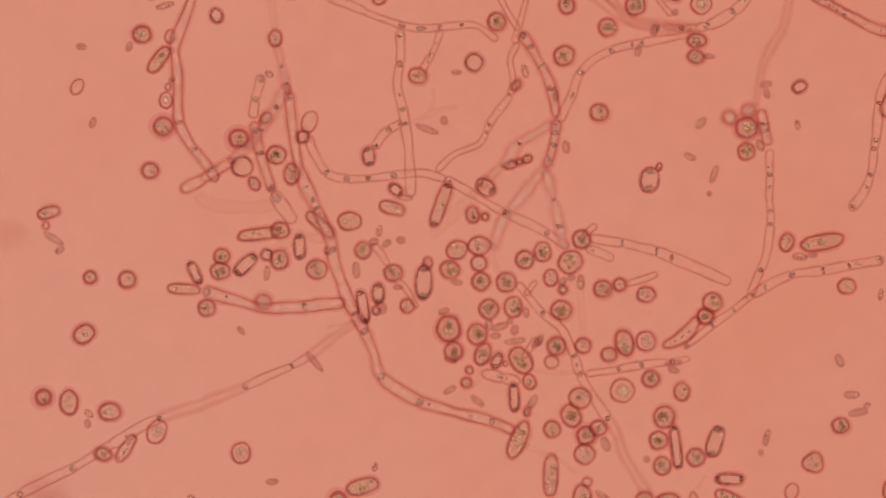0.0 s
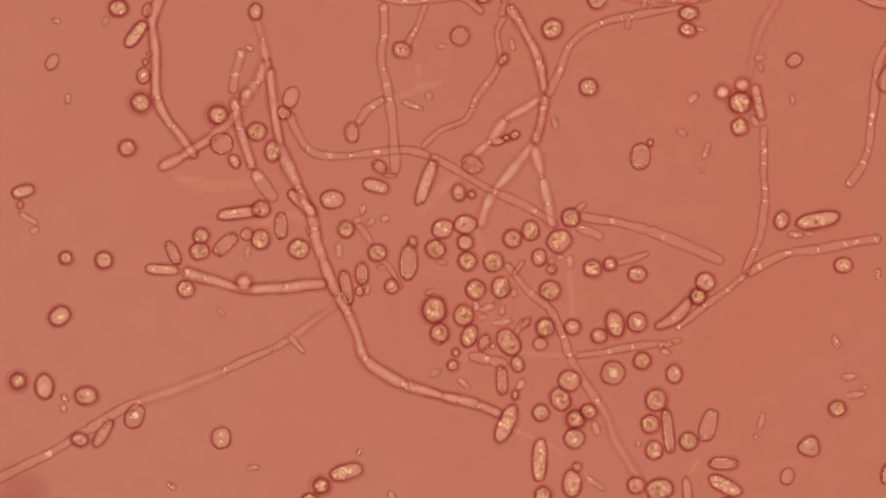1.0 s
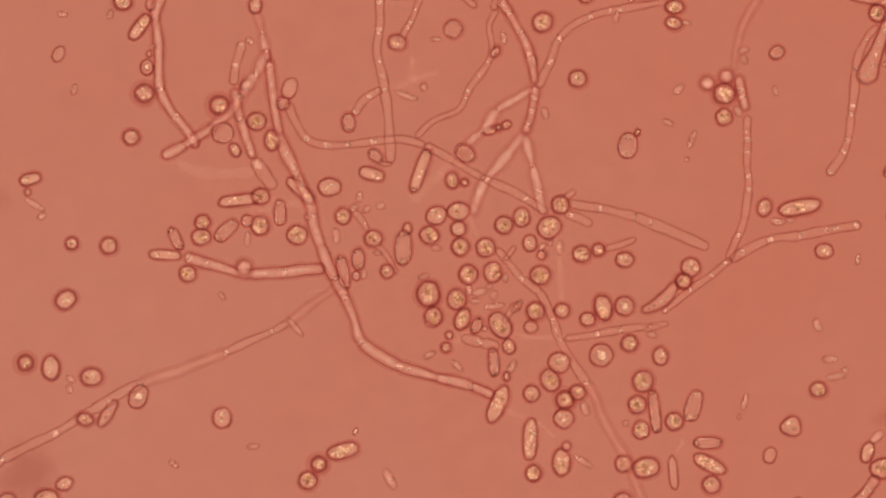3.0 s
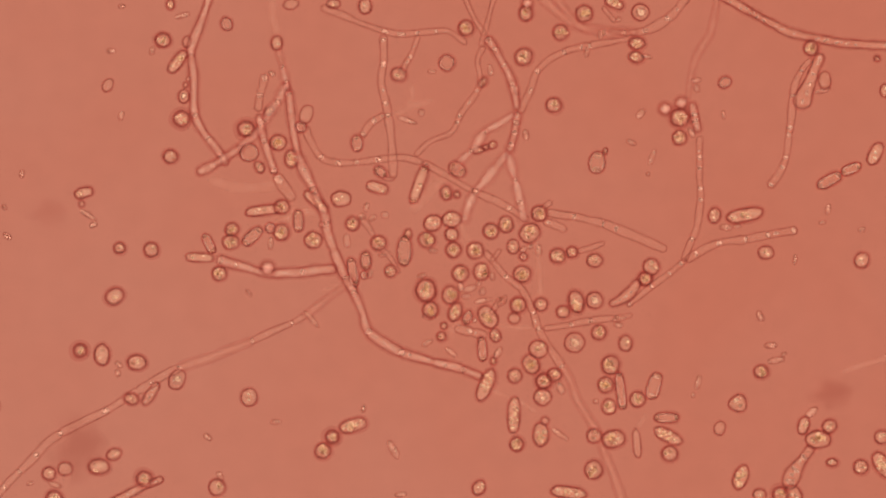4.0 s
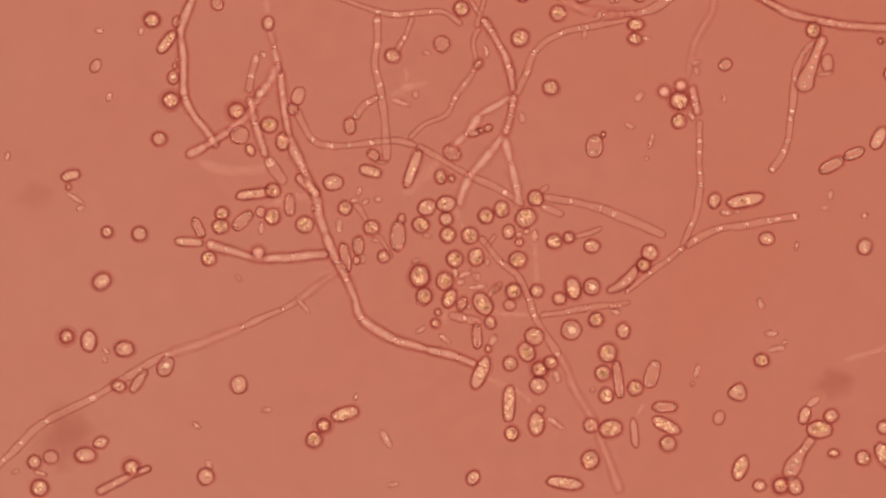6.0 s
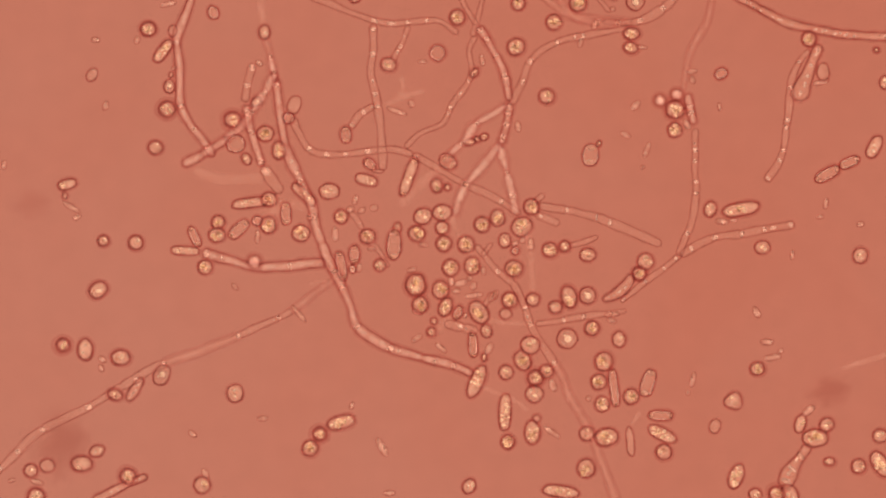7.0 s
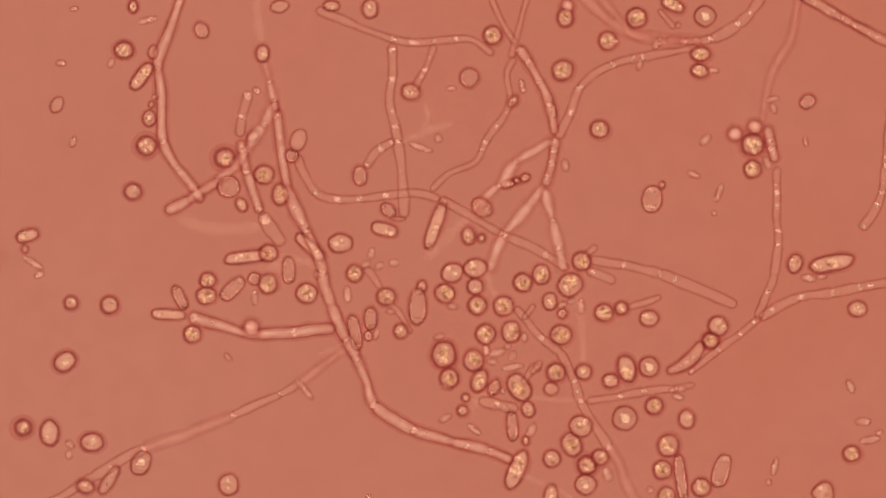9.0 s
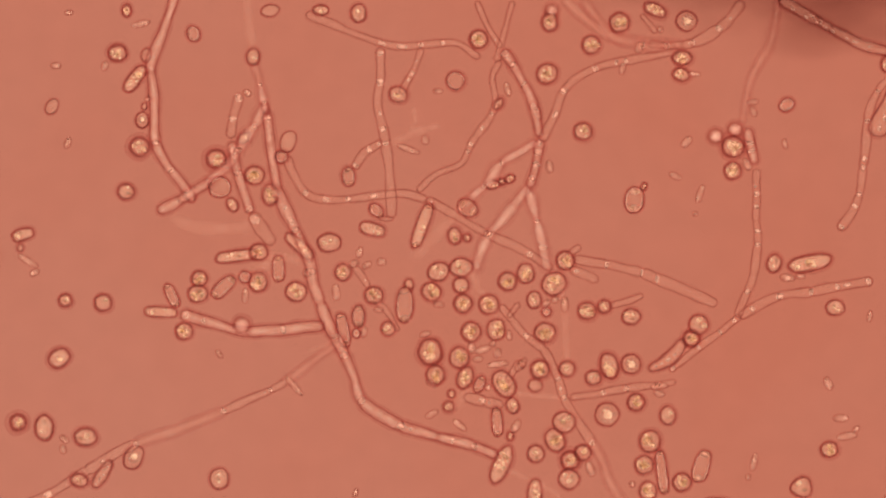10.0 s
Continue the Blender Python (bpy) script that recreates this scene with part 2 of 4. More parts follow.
def yeast_cell(x, y, a, b=None, turn=0, style="g", label="", power=1.0, ends=False, lobed=False):
    """A budding-yeast cell of half-axes a and b lying on the slide. ends: with plugs of plasm at both ends. lobed: three-cornered."""
    b = b or a
    text, mat, wall, wide, halo, grains, plasm = YEAST[style]
    long = a > 1.5 * b
    if long:
        text = text.replace("round yeast", "long oval yeast")
    ob = thing("yeast_cell", x, y, turn, label or text, "yeast cell", "yeast cells on the slide")
    c = 0.92 * b
    seed = LOBED if lobed else rng.randrange(9)
    wide *= rng.uniform(0.85, 1.15)
    halo *= rng.uniform(0.8, 1.2)
    body = part("cell_body", shape(mat, seed, power), ob, sized(0, 0, c, a, b, c))
    rim = part("cell_wall", band(egg_line(a - 0.3 * wide * MICRON, b - 0.3 * wide * MICRON, c, power, seed), wide * MICRON, 0.3 * c, wall, uneven=0.4), ob, None, "dark reddish cell wall")
    w = halo * MICRON
    # the blurred dark halo round the cell, built as two tinted bands
    part("outer_coat", band(egg_line(a + 0.2 * w, b + 0.2 * w, c, power, seed), w, 0.5 * c, SHADE, uneven=0.3), rim)
    part("inner_coat", band(egg_line(a, b, c, power, seed), 0.62 * w, 0.4 * c, SHADE, uneven=0.3), rim)
    inside = body
    if plasm:
        inside = part("cytoplasm", shape(PLASM, seed, power), ob, sized(0, 0, c, a - 0.24 * b, 0.76 * b, 0.76 * c))
        within("core", shape(CORE, seed, power), inside, sized(0.06 * a, 0.05 * b, c, a - 0.48 * b, 0.52 * b, 0.5 * c), "bright cream core")
    if style == "c":
        inside = part("cytoplasm", shape(PLASM, seed), ob, sized(0.08 * a, -0.05 * b, c, 0.72 * b, 0.72 * b, 0.6 * c))
        within("core", shape(GRAIN, seed % 3), inside, sized(0.1 * a, -0.05 * b, c, 0.36 * b, 0.38 * b, 0.3 * c), "bright round core")
        within("granule", shape(GRAIN, 1), inside, sized(-0.25 * a, 0.3 * b, c, 0.14 * b, 0.12 * b, 0.12 * b))
        part("core_rim", band(egg_line(0.46 * b, 0.46 * b, c, 1.0, seed, 28), 0.10 * MICRON, 0.3 * c, THIN, 5, True, 0.4), rim)
    if style in "gnm":
        w = 1.8 * wide * MICRON
        part("inner_rim", band(egg_line(a - w, b - w, c, power, seed), 0.11 * MICRON, 0.3 * c, MILKY, uneven=0.6), rim, None, "pale rim inside the wall")
    if style == "r":
        w = 1.9 * wide * MICRON
        part("inner_rim", band(egg_line(a - w, b - w, c, power, seed), 0.17 * MICRON, 0.3 * c, BLOCK, uneven=0.6), rim, None, "pale bright rim inside the wall")
        part("vacuole", shape(SAP, 0), ob, sized(0.1 * a * rng.uniform(-1, 1), 0.1 * b, c, 0.7 * a, 0.7 * b, 0.6 * c), "large clear vacuole")
    if ends or (style == "r" and a > 1.25 * b):
        k = 1.0 if long else 0.7
        for e in (-1, 1):
            plug = part("end_plasm", shape(BLOCK, 1), ob, sized(e * (a - 0.55 * b), 0.1 * b * e, c, 0.4 * k * b, 0.62 * k * b, 0.6 * k * c), "pale plasm at the end")
            within("granule", shape(GRAIN, 1), plug, sized(e * (a - 0.5 * b), -0.15 * b * e, c, 0.2 * b, 0.3 * b, 0.3 * c))
    for i in range(grains + (4 if long and style == "g" else 0)):
        th, rr = rng.uniform(0, 6.28), rng.uniform(0.12, 0.76 if long else 0.62)
        g = rng.uniform(0.13, 0.30) * b
        within("granule", shape(GRAIN, i % 3), inside,
               sized(a * rr * math.cos(th), b * rr * math.sin(th), c * rng.uniform(0.8, 1.3), g * rng.uniform(0.9, 1.7), g, g, rng.uniform(0, 180)))
    for i in range(3 if style == "g" else 1 if style in "dnm" else 0):
        th, rr = rng.uniform(0, 6.28), rng.uniform(0.05, 0.5)
        g = rng.uniform(0.12, 0.26) * b
        within("dark_granule", shape(DARK, i % 3), inside,
               sized(a * rr * math.cos(th), b * rr * math.sin(th), c * rng.uniform(0.9, 1.5), g * rng.uniform(0.9, 1.6), g, g, rng.uniform(0, 180)), "small brownish granule")
    return ob


def fragment(x, y, a, b, turn=0, label=""):
    """A tiny sliver of a cell."""
    ob = thing("cell_fragment", x, y, turn, label or "tiny pale sliver of a broken cell on the slide", "cell fragment", "cell fragments on the slide")
    c = 0.9 * b
    seed = rng.randrange(4)
    part("sliver", shape(SLIVER, seed, 0.9, 0.12), ob, sized(0, 0, c, a, b, c))
    part("rim", band(egg_line(a, b, c, 0.9, seed, 24), 0.24 * MICRON, 0.3 * c, CHIP, 5, True, 0.5), ob, None, "soft reddish rim")
    return ob


def bead(x, y, r, z):
    ob = thing("refractile_bead", x, y, 0, "bright pinkish refractile droplet resting against a yeast cell", "droplet", "bright droplets")
    part("drop", shape(BEAD, 0), ob, sized(0, 0, z, r, r, r))
    part("bright_middle", shape(BEAD, 1), ob, sized(0, 0, z, 0.62 * r, 0.62 * r, 0.62 * r))
    # two rims imitate the blurred dark halo round the drop
    part("rim", band(egg_line(1.2 * r, 1.2 * r, z), 0.62 * r, 0.4 * r, SHADE), ob)
    part("rim", band(egg_line(1.15 * r, 1.15 * r, z), 0.2 * r, 0.3 * r, THIN, uneven=0.4), ob)
    return ob


def spline(points, step):
    """Points along a smooth line through the given ones: position and width."""
    p = [Vector((x, y, z, r)) for x, y, z, r in points]
    p = [2 * p[0] - p[1]] + p + [2 * p[-1] - p[-2]]
    out = []
    for i in range(1, len(p) - 2):
        n = max(2, int((p[i + 1] - p[i]).length / step))
        for k in range(n):
            t = k / n
            a, b, c, d = p[i - 1], p[i], p[i + 1], p[i + 2]
            out.append(0.5 * (2 * b + (c - a) * t + (2 * a - 5 * b + 4 * c - d) * t * t + (3 * b - a - 3 * c + d) * t ** 3))
    out.append(p[-2])
    return out


def tube(run, mat, first=True, last=True, sides=14, slim=1.0, rough=0.32, wave=14):
    """A tube round a run of points, rounded where the thread ends and waisted at cross walls, and its two side lines."""
    bm = bmesh.new()
    pts = [Vector(q[:3]) for q in run]
    total = sum((pts[i + 1] - pts[i]).length for i in range(len(pts) - 1))
    rings, way, left, right = [], 0.0, [], []
    for i, q in enumerate(run):
        if i:
            way += (pts[i] - pts[i - 1]).length
        d = (pts[min(i + 1, len(pts) - 1)] - pts[max(i - 1, 0)]).normalized()
        side = d.cross(Vector((0, 0, 1))).normalized()
        up = side.cross(d)
        r = slim * q[3] * (1 + rough * noise.noise(pts[i] * wave) + 0.4 * rough * noise.noise(pts[i] * wave * 3.1 + Vector((5, 2, 9))))
        for edge, end in ((way, first), (total - way, last)):
            if edge < 0.9 * r:
                round_off = math.sqrt(max(0.0, 1 - (1 - edge / (0.9 * r)) ** 2))
                r *= max(0.3, round_off) if end else 0.66 + 0.34 * round_off
        left.append(pts[i] + side * r)
        right.append(pts[i] - side * r)
        rings.append([bm.verts.new(pts[i] + side * (r * math.cos(a)) + up * (0.92 * r * math.sin(a)))
                      for a in [2 * math.pi * k / sides for k in range(sides)]])
    for a, b in zip(rings, rings[1:]):
        for k in range(sides):
            bm.faces.new((a[k], a[(k + 1) % sides], b[(k + 1) % sides], b[k]))
    bm.faces.new(rings[0][::-1])
    bm.faces.new(rings[-1])
    bmesh.ops.recalc_face_normals(bm, faces=bm.faces)
    return mesh_from("tube", bm, mat), left, right


# words, body, wall, half width of wall, half width of dark halo, granules a cell
THREADS = {
    "t": ("pale branching fungal thread with cross walls on the slide", THREAD, SIDE, 0.17, 0.65, 2),
    "w": ("stout pale fungal cell with dark wall", MILKY, WALL, 0.20, 0.55, 14),
    "p": ("thin clear septate fungal thread lying on the slide", PALE, THIN, 0.14, 0.36, 2),
    "s": ("soft-edged pale fungal thread lying higher in the mount", SOFT, SHADE, 0.28, 0.8, 0),
    "h": ("blurred pale fungal thread with thin washed-out walls", FAINT, HAZE, 0.30, 0.6, 0),
    "f": ("faint hazy fungal thread deep in the mount", FAINT, None, 0, 0, 0),
}


def hypha(points, cells, style="t", lift=0.0, label="", septa=()):
    """A thread of long cells end to end. points: x, y, half width. style: a letter for each cell, the last one for the rest.
    lift: how far its middle bows up over other threads. septa: x, y of each cross wall and the half length of the plug of plasm at it;
    a negative length is a plug with no wall."""
    text = THREADS[style[0]][0]
    x0, y0 = points[0][:2]
    ob = thing("hypha", x0, y0, 0, label or text, "fungal thread", "threads on the slide")
    n = len(points) - 1
    run = spline([(x - x0, y - y0, 0.92 * r + lift * math.sin(math.pi * i / n), r) for i, (x, y, r) in enumerate(points)], 0.004)
    for j, q in enumerate(run):
        edge = min(j, len(run) - 1 - j) / 12
        spot = Vector((q[0] + x0, q[1] + y0, 0)) * 17
        sway = Vector((noise.noise(spot), noise.noise(spot + Vector((7, 3, 5))))) * 0.0026 * min(1.0, edge)
        run[j] = Vector((q[0] + sway.x, q[1] + sway.y, q[2], q[3]))
    plugs = [(min(range(len(run)), key=lambda j: (run[j][0] + x0 - x) ** 2 + (run[j][1] + y0 - y) ** 2), size) for x, y, size in septa]
    if septa:
        inner = [j for j, size in plugs if size >= 0]
    else:
        inner = [int(len(run) * (k + rng.uniform(-0.22, 0.22)) / cells) for k in range(1, cells)]
    cuts = [0]
    for j in sorted(inner):
        if j - cuts[-1] >= 6 and len(run) - 1 - j >= 6:
            cuts.append(j)
    cuts.append(len(run) - 1)
    for i, (a, b) in enumerate(zip(cuts, cuts[1:])):
        kind = style[min(i, len(style) - 1)]
        text, mat, wall, wide, halo, grains = THREADS[kind]
        first, last = i == 0, i == len(cuts) - 2
        me, left, right = tube(run[a:b + 1], mat, first, last)
        cell = part("hyphal_cell", me, ob)
        if kind in "ts":
            part("cytoplasm", tube(run[a + 1:b], STREAM, True, True, 10, 0.55, 0.6, 30)[0], cell)
        if wall:
            tall = run[a][3]
            lines = [left + right[::-1]] if last else [right[::-1] + left] if first else [left, right]
            for line in lines:
                whole = first and last
                side = part("side_wall", band(line, wide * MICRON, 0.3 * tall, wall, 6, whole, 0.45), cell)
                # tinted band in place of the blurred dark halo along the wall
                part("outer_coat", band(line, halo * MICRON, 0.4 * tall, HAZE if kind in "phs" else SHADE, 6, whole, 0.3), cell)
        for j, size in plugs:
            if size and a <= j and (j < b or last):
                j = min(max(j, 2), len(run) - 3)
                q, d = run[j], run[j + 1] - run[j - 1]
                way = math.degrees(math.atan2(d[1], d[0]))
                part("plasm_plug", shape(BLOCK, j % 5, 0.85, 0.5), cell, sized(q[0], q[1], q[2], abs(size) * 0.0115, 0.72 * q[3], 0.6 * q[3], way + 14 * math.sin(7.0 * j)), "bright plug of plasm")
        spots = [j for j, end in ((a + 2, first), (b - 2, last)) if grains and not septa and not end and rng.random() < 0.6]
        spots += [rng.randrange(a + 2, b - 1) for k in range(grains) if rng.random() < (0.7 if kind == "w" else 0.15)]
        for k, j in enumerate(spots):
            q, d = run[j], run[j + 1] - run[j - 1]
            g = q[3] * rng.uniform(0.2, 0.5) * (0.6 if kind == "w" else 1)
            off = q[3] * rng.uniform(-0.5, 0.5) * (1 if kind == "w" else 0.5)
            part("granule", shape(BLOCK, k % 3), cell, sized(q[0] + off, q[1] + 0.5 * off, q[2], g * rng.uniform(0.5, 2.0), g, g, math.degrees(math.atan2(d[1], d[0])) + rng.uniform(-15, 15)))
    return ob


def smear(x, y, a, b, mat=SMEAR, label="dim hazy smear on the underside of the glass slide"):
    """A thin film on the underside of the slide: dirt, and the painted corner shade."""
    bm = bmesh.new()
    bmesh.ops.create_uvsphere(bm, u_segments=32, v_segments=8, radius=1)
    bmesh.ops.scale(bm, verts=bm.verts, vec=(a, b, 0.0014))
    me = mesh_from("smear", bm, mat)
    ob = new("smear", me)
    ob.matrix_basis = pose(x, y, -0.0615)
    return tagged(ob, label, "smear", "smears under the slide")


# ---- the slide and the lamp under it ----
def disc(name, inner, outer, z, mat, parent):
    bm = bmesh.new()
    n = 96
    low = [[bm.verts.new((r * math.cos(2 * math.pi * k / n), r * math.sin(2 * math.pi * k / n), z)) for k in range(n)] for r in (inner, outer)]
    for k in range(n):
        bm.faces.new((low[0][k], low[1][k], low[1][(k + 1) % n], low[0][(k + 1) % n]))
    if inner < 0.05:
        bm.faces.new(low[0])
    bmesh.ops.recalc_face_normals(bm, faces=bm.faces)
    bmesh.ops.solidify(bm, geom=list(bm.faces), thickness=0.02)
    return part(name, mesh_from(name, bm, mat, False), parent)


lamp = new("substage_lamp")
lamp.matrix_basis = pose(0, 0, -2.5)
tagged(lamp, "glowing orange field lens with a bright fill ring added below the slide", "microscope lamp")
disc("field_lens", 0.01, 2.2, 0, FIELD, lamp)
# ring light added outside the view to brighten the cells
disc("ring_condenser", 2.2, 3.6, 0.0, FILL_RING, lamp)

# added unseen stop: eight black leaves that slide in and out over the fill ring
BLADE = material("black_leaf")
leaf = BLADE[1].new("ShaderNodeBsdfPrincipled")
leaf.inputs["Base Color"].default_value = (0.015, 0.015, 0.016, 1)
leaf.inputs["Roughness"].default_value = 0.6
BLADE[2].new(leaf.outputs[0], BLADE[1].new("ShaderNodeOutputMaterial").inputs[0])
ring_stop = new("added_ring_stop")
ring_stop.matrix_basis = pose(0, 0, -2.40)
tagged(ring_stop, "unseen black stop of eight leaves, added to dim the fill ring", "iris diaphragm")


def stop_leaf():
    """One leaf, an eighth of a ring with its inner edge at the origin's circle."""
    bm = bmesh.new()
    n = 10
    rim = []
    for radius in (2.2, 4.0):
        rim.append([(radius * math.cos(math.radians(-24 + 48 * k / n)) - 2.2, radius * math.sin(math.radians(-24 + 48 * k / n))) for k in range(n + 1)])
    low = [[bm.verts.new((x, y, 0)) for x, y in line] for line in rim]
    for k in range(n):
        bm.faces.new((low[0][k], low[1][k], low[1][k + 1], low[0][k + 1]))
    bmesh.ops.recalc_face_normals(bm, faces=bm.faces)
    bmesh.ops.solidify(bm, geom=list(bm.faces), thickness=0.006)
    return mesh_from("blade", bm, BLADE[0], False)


LEAF = stop_leaf()
leaves = [part("blade", LEAF, ring_stop, pose(0, 0, 0.01 * (k % 2), 0, 0, 45 * k) @ pose(3.68, 0, 0)) for k in range(8)]

bm = bmesh.new()
bmesh.ops.create_cube(bm, size=1)
bmesh.ops.scale(bm, verts=bm.verts, vec=(3.4, 2.4, 0.06))
bmesh.ops.translate(bm, verts=bm.verts, vec=(0, 0, -0.03))
bmesh.ops.bevel(bm, geom=list(bm.edges), offset=0.008, segments=2, affect="EDGES")
slide = new("glass_slide", mesh_from("glass_slide", bm, SLIDE, False))
tagged(slide, "clear glass microscope slide under the wet mount", "glass slide", kind="structure")

# ---- threads ----
hypha([(-0.538, 0.645, 0.0099), (-0.545, 0.617, 0.0099), (-0.561, 0.568, 0.0099), (-0.585, 0.512, 0.0099), (-0.588, 0.484, 0.0086), (-0.582, 0.421, 0.0099), (-0.580, 0.337, 0.0099), (-0.559, 0.288, 0.0099), (-0.531, 0.256, 0.0099), (-0.498, 0.207, 0.0086)], 3, "t", 0.0, septa=[(-0.577, 0.481, 0), (-0.568, 0.333, 0.37), (-0.544, 0.277, -0.37), (-0.511, 0.231, -0.37)])
hypha([(-0.386, 0.638, 0.0112), (-0.379, 0.582, 0.0112), (-0.372, 0.533, 0.0112)], 1, "f", 0.0)
hypha([(-0.370, 0.500, 0.0060), (-0.362, 0.476, 0.0075), (-0.356, 0.455, 0.0055), (-0.351, 0.430, 0.0085), (-0.346, 0.408, 0.0070), (-0.343, 0.392, 0.0050)], 3, "hst", 0.0, label="short beaded cells at the tip of the longest thread", septa=[(-0.356, 0.455, 0.3), (-0.348, 0.418, 0.35)])
hypha([(-0.343, 0.396, 0.0099), (-0.335, 0.337, 0.0111), (-0.326, 0.267, 0.0111), (-0.311, 0.211, 0.0111), (-0.279, 0.141, 0.0111), (-0.251, 0.078, 0.0111), (-0.241, 0.029, 0.0111), (-0.216, -0.041, 0.0123), (-0.181, -0.111, 0.0111), (-0.157, -0.167, 0.0111), (-0.140, -0.216, 0.0123), (-0.076, -0.262, 0.0111), (0.008, -0.290, 0.0111), (0.092, -0.311, 0.0099), (0.146, -0.335, 0.0086)], 8, "t", 0.03, label="longest pale thread winding down through the mount", septa=[(-0.342, 0.383, 0.37), (-0.313, 0.237, 0), (-0.274, 0.149, 0.49), (-0.244, 0.057, 0.61), (-0.225, -0.010, 0), (-0.199, -0.080, 0.37), (-0.171, -0.118, 0.61), (-0.137, -0.214, 0.49), (-0.055, -0.265, 0.73), (0.022, -0.292, 0), (0.098, -0.309, 0.49)])
hypha([(-0.400, 0.435, 0.0099), (-0.412, 0.386, 0.0111), (-0.420, 0.342, 0.0099)], 1, "p", 0.01, septa=[(-0.402, 0.425, -0.73), (-0.410, 0.382, 0.49)])
hypha([(-0.417, 0.333, 0.0099), (-0.412, 0.302, 0.0111), (-0.403, 0.265, 0.0111), (-0.391, 0.225, 0.0111), (-0.377, 0.183, 0.0111)], 2, "t", 0.01, septa=[(-0.410, 0.314, -0.73), (-0.402, 0.268, 0.49), (-0.381, 0.192, -0.49)])
hypha([(-0.375, 0.181, 0.0110), (-0.356, 0.153, 0.0158), (-0.330, 0.116, 0.0134)], 1, "p", 0.01, septa=[(-0.367, 0.171, -0.98)])
hypha([(-0.574, 0.186, 0.0099), (-0.538, 0.203, 0.0111), (-0.496, 0.228, 0.0111), (-0.461, 0.251, 0.0099)], 2, "t", 0.02)
hypha([(-0.545, 0.172, 0.0126), (-0.496, 0.153, 0.0154), (-0.440, 0.147, 0.0168), (-0.370, 0.153, 0.0140)], 1, "f", 0.0)
hypha([(-0.526, -0.031, 0.0111), (-0.468, -0.048, 0.0123), (-0.398, -0.069, 0.0111), (-0.342, -0.067, 0.0111), (-0.286, -0.064, 0.0111), (-0.221, -0.057, 0.0099)], 2, "t", 0.02, septa=[(-0.511, -0.029, 0.49), (-0.379, -0.063, 0), (-0.306, -0.068, -0.49)])
hypha([(-0.185, -0.090, 0.0073), (-0.244, -0.132, 0.0073), (-0.293, -0.169, 0.0085), (-0.335, -0.195, 0.0085), (-0.426, -0.234, 0.0085), (-0.524, -0.276, 0.0097), (-0.622, -0.307, 0.0097), (-0.706, -0.354, 0.0097), (-0.804, -0.414, 0.0097), (-0.923, -0.472, 0.0097), (-0.993, -0.535, 0.0097), (-1.063, -0.605, 0.0085), (-1.098, -0.645, 0.0085)], 7, "hpphppp", 0.0, septa=[(-0.307, -0.174, 0), (-0.337, -0.195, 0.37), (-0.436, -0.241, 0.49), (-0.618, -0.315, 0.49), (-0.724, -0.371, 0), (-0.807, -0.418, -0.7), (-0.925, -0.472, 0.6), (-0.984, -0.528, -0.5), (-1.019, -0.580, 0.4), (-1.068, -0.610, -0.4)])
hypha([(-0.258, 0.606, 0.0085), (-0.202, 0.582, 0.0085), (-0.146, 0.559, 0.0073), (-0.097, 0.542, 0.0073), (-0.055, 0.536, 0.0073), (0.022, 0.542, 0.0073), (0.067, 0.540, 0.0073), (0.109, 0.511, 0.0073)], 6, "p", 0.0, septa=[(-0.172, 0.582, 0), (-0.098, 0.546, 0.73), (-0.056, 0.537, 0.98), (-0.017, 0.541, 0.49), (0.030, 0.546, -0.37)])
hypha([(-0.101, 0.533, 0.0097), (-0.101, 0.463, 0.0097), (-0.106, 0.407, 0.0097), (-0.092, 0.337, 0.0097), (-0.081, 0.253, 0.0097), (-0.078, 0.172, 0.0097)], 3, "pppf", 0.01, septa=[(-0.100, 0.521, -0.37), (-0.101, 0.460, 0.61), (-0.094, 0.361, -0.49), (-0.089, 0.330, 0.37)])
hypha([(-0.013, 0.531, 0.0073), (-0.027, 0.494, 0.0073), (-0.045, 0.461, 0.0073), (-0.056, 0.435, 0.0073)], 2, "p", 0.0, septa=[(-0.034, 0.477, 0.49)])
hypha([(-0.097, 0.333, 0.0073), (-0.134, 0.309, 0.0110), (-0.158, 0.276, 0.0085)], 2, "p", 0.0, septa=[(-0.123, 0.310, 0.49), (-0.157, 0.277, -0.37)])
hypha([(-0.080, 0.329, 0.0056), (-0.050, 0.343, 0.0070), (-0.027, 0.354, 0.0098), (0.025, 0.368, 0.0070)], 1, "f", 0.01)
hypha([(-0.381, 0.052, 0.0112), (-0.356, 0.066, 0.0112), (-0.328, 0.077, 0.0098)], 1, "f", 0.0)
hypha([(-0.347, 0.094, 0.0112), (-0.305, 0.088, 0.0112), (-0.263, 0.077, 0.0098)], 1, "f", 0.0)
hypha([(-0.162, 0.069, 0.0061), (-0.146, 0.055, 0.0073), (-0.127, 0.024, 0.0061)], 1, "p", 0.0)
hypha([(-0.038, 0.357, 0.0070), (-0.028, 0.379, 0.0056), (-0.031, 0.407, 0.0056)], 1, "f", 0.01)
hypha([(0.153, 0.505, 0.0073), (0.137, 0.470, 0.0073), (0.143, 0.421, 0.0073), (0.134, 0.386, 0.0073), (0.095, 0.335, 0.0073), (0.071, 0.288, 0.0073), (0.015, 0.262, 0.0073), (-0.022, 0.228, 0.0073)], 4, "pppph", 0.02, septa=[(0.126, 0.396, 0.37), (0.091, 0.353, 0), (0.076, 0.336, 0.37), (0.068, 0.319, 0.37)])
hypha([(0.104, 0.631, 0.0061), (0.127, 0.578, 0.0061), (0.155, 0.533, 0.0061)], 1, "p", 0.0)
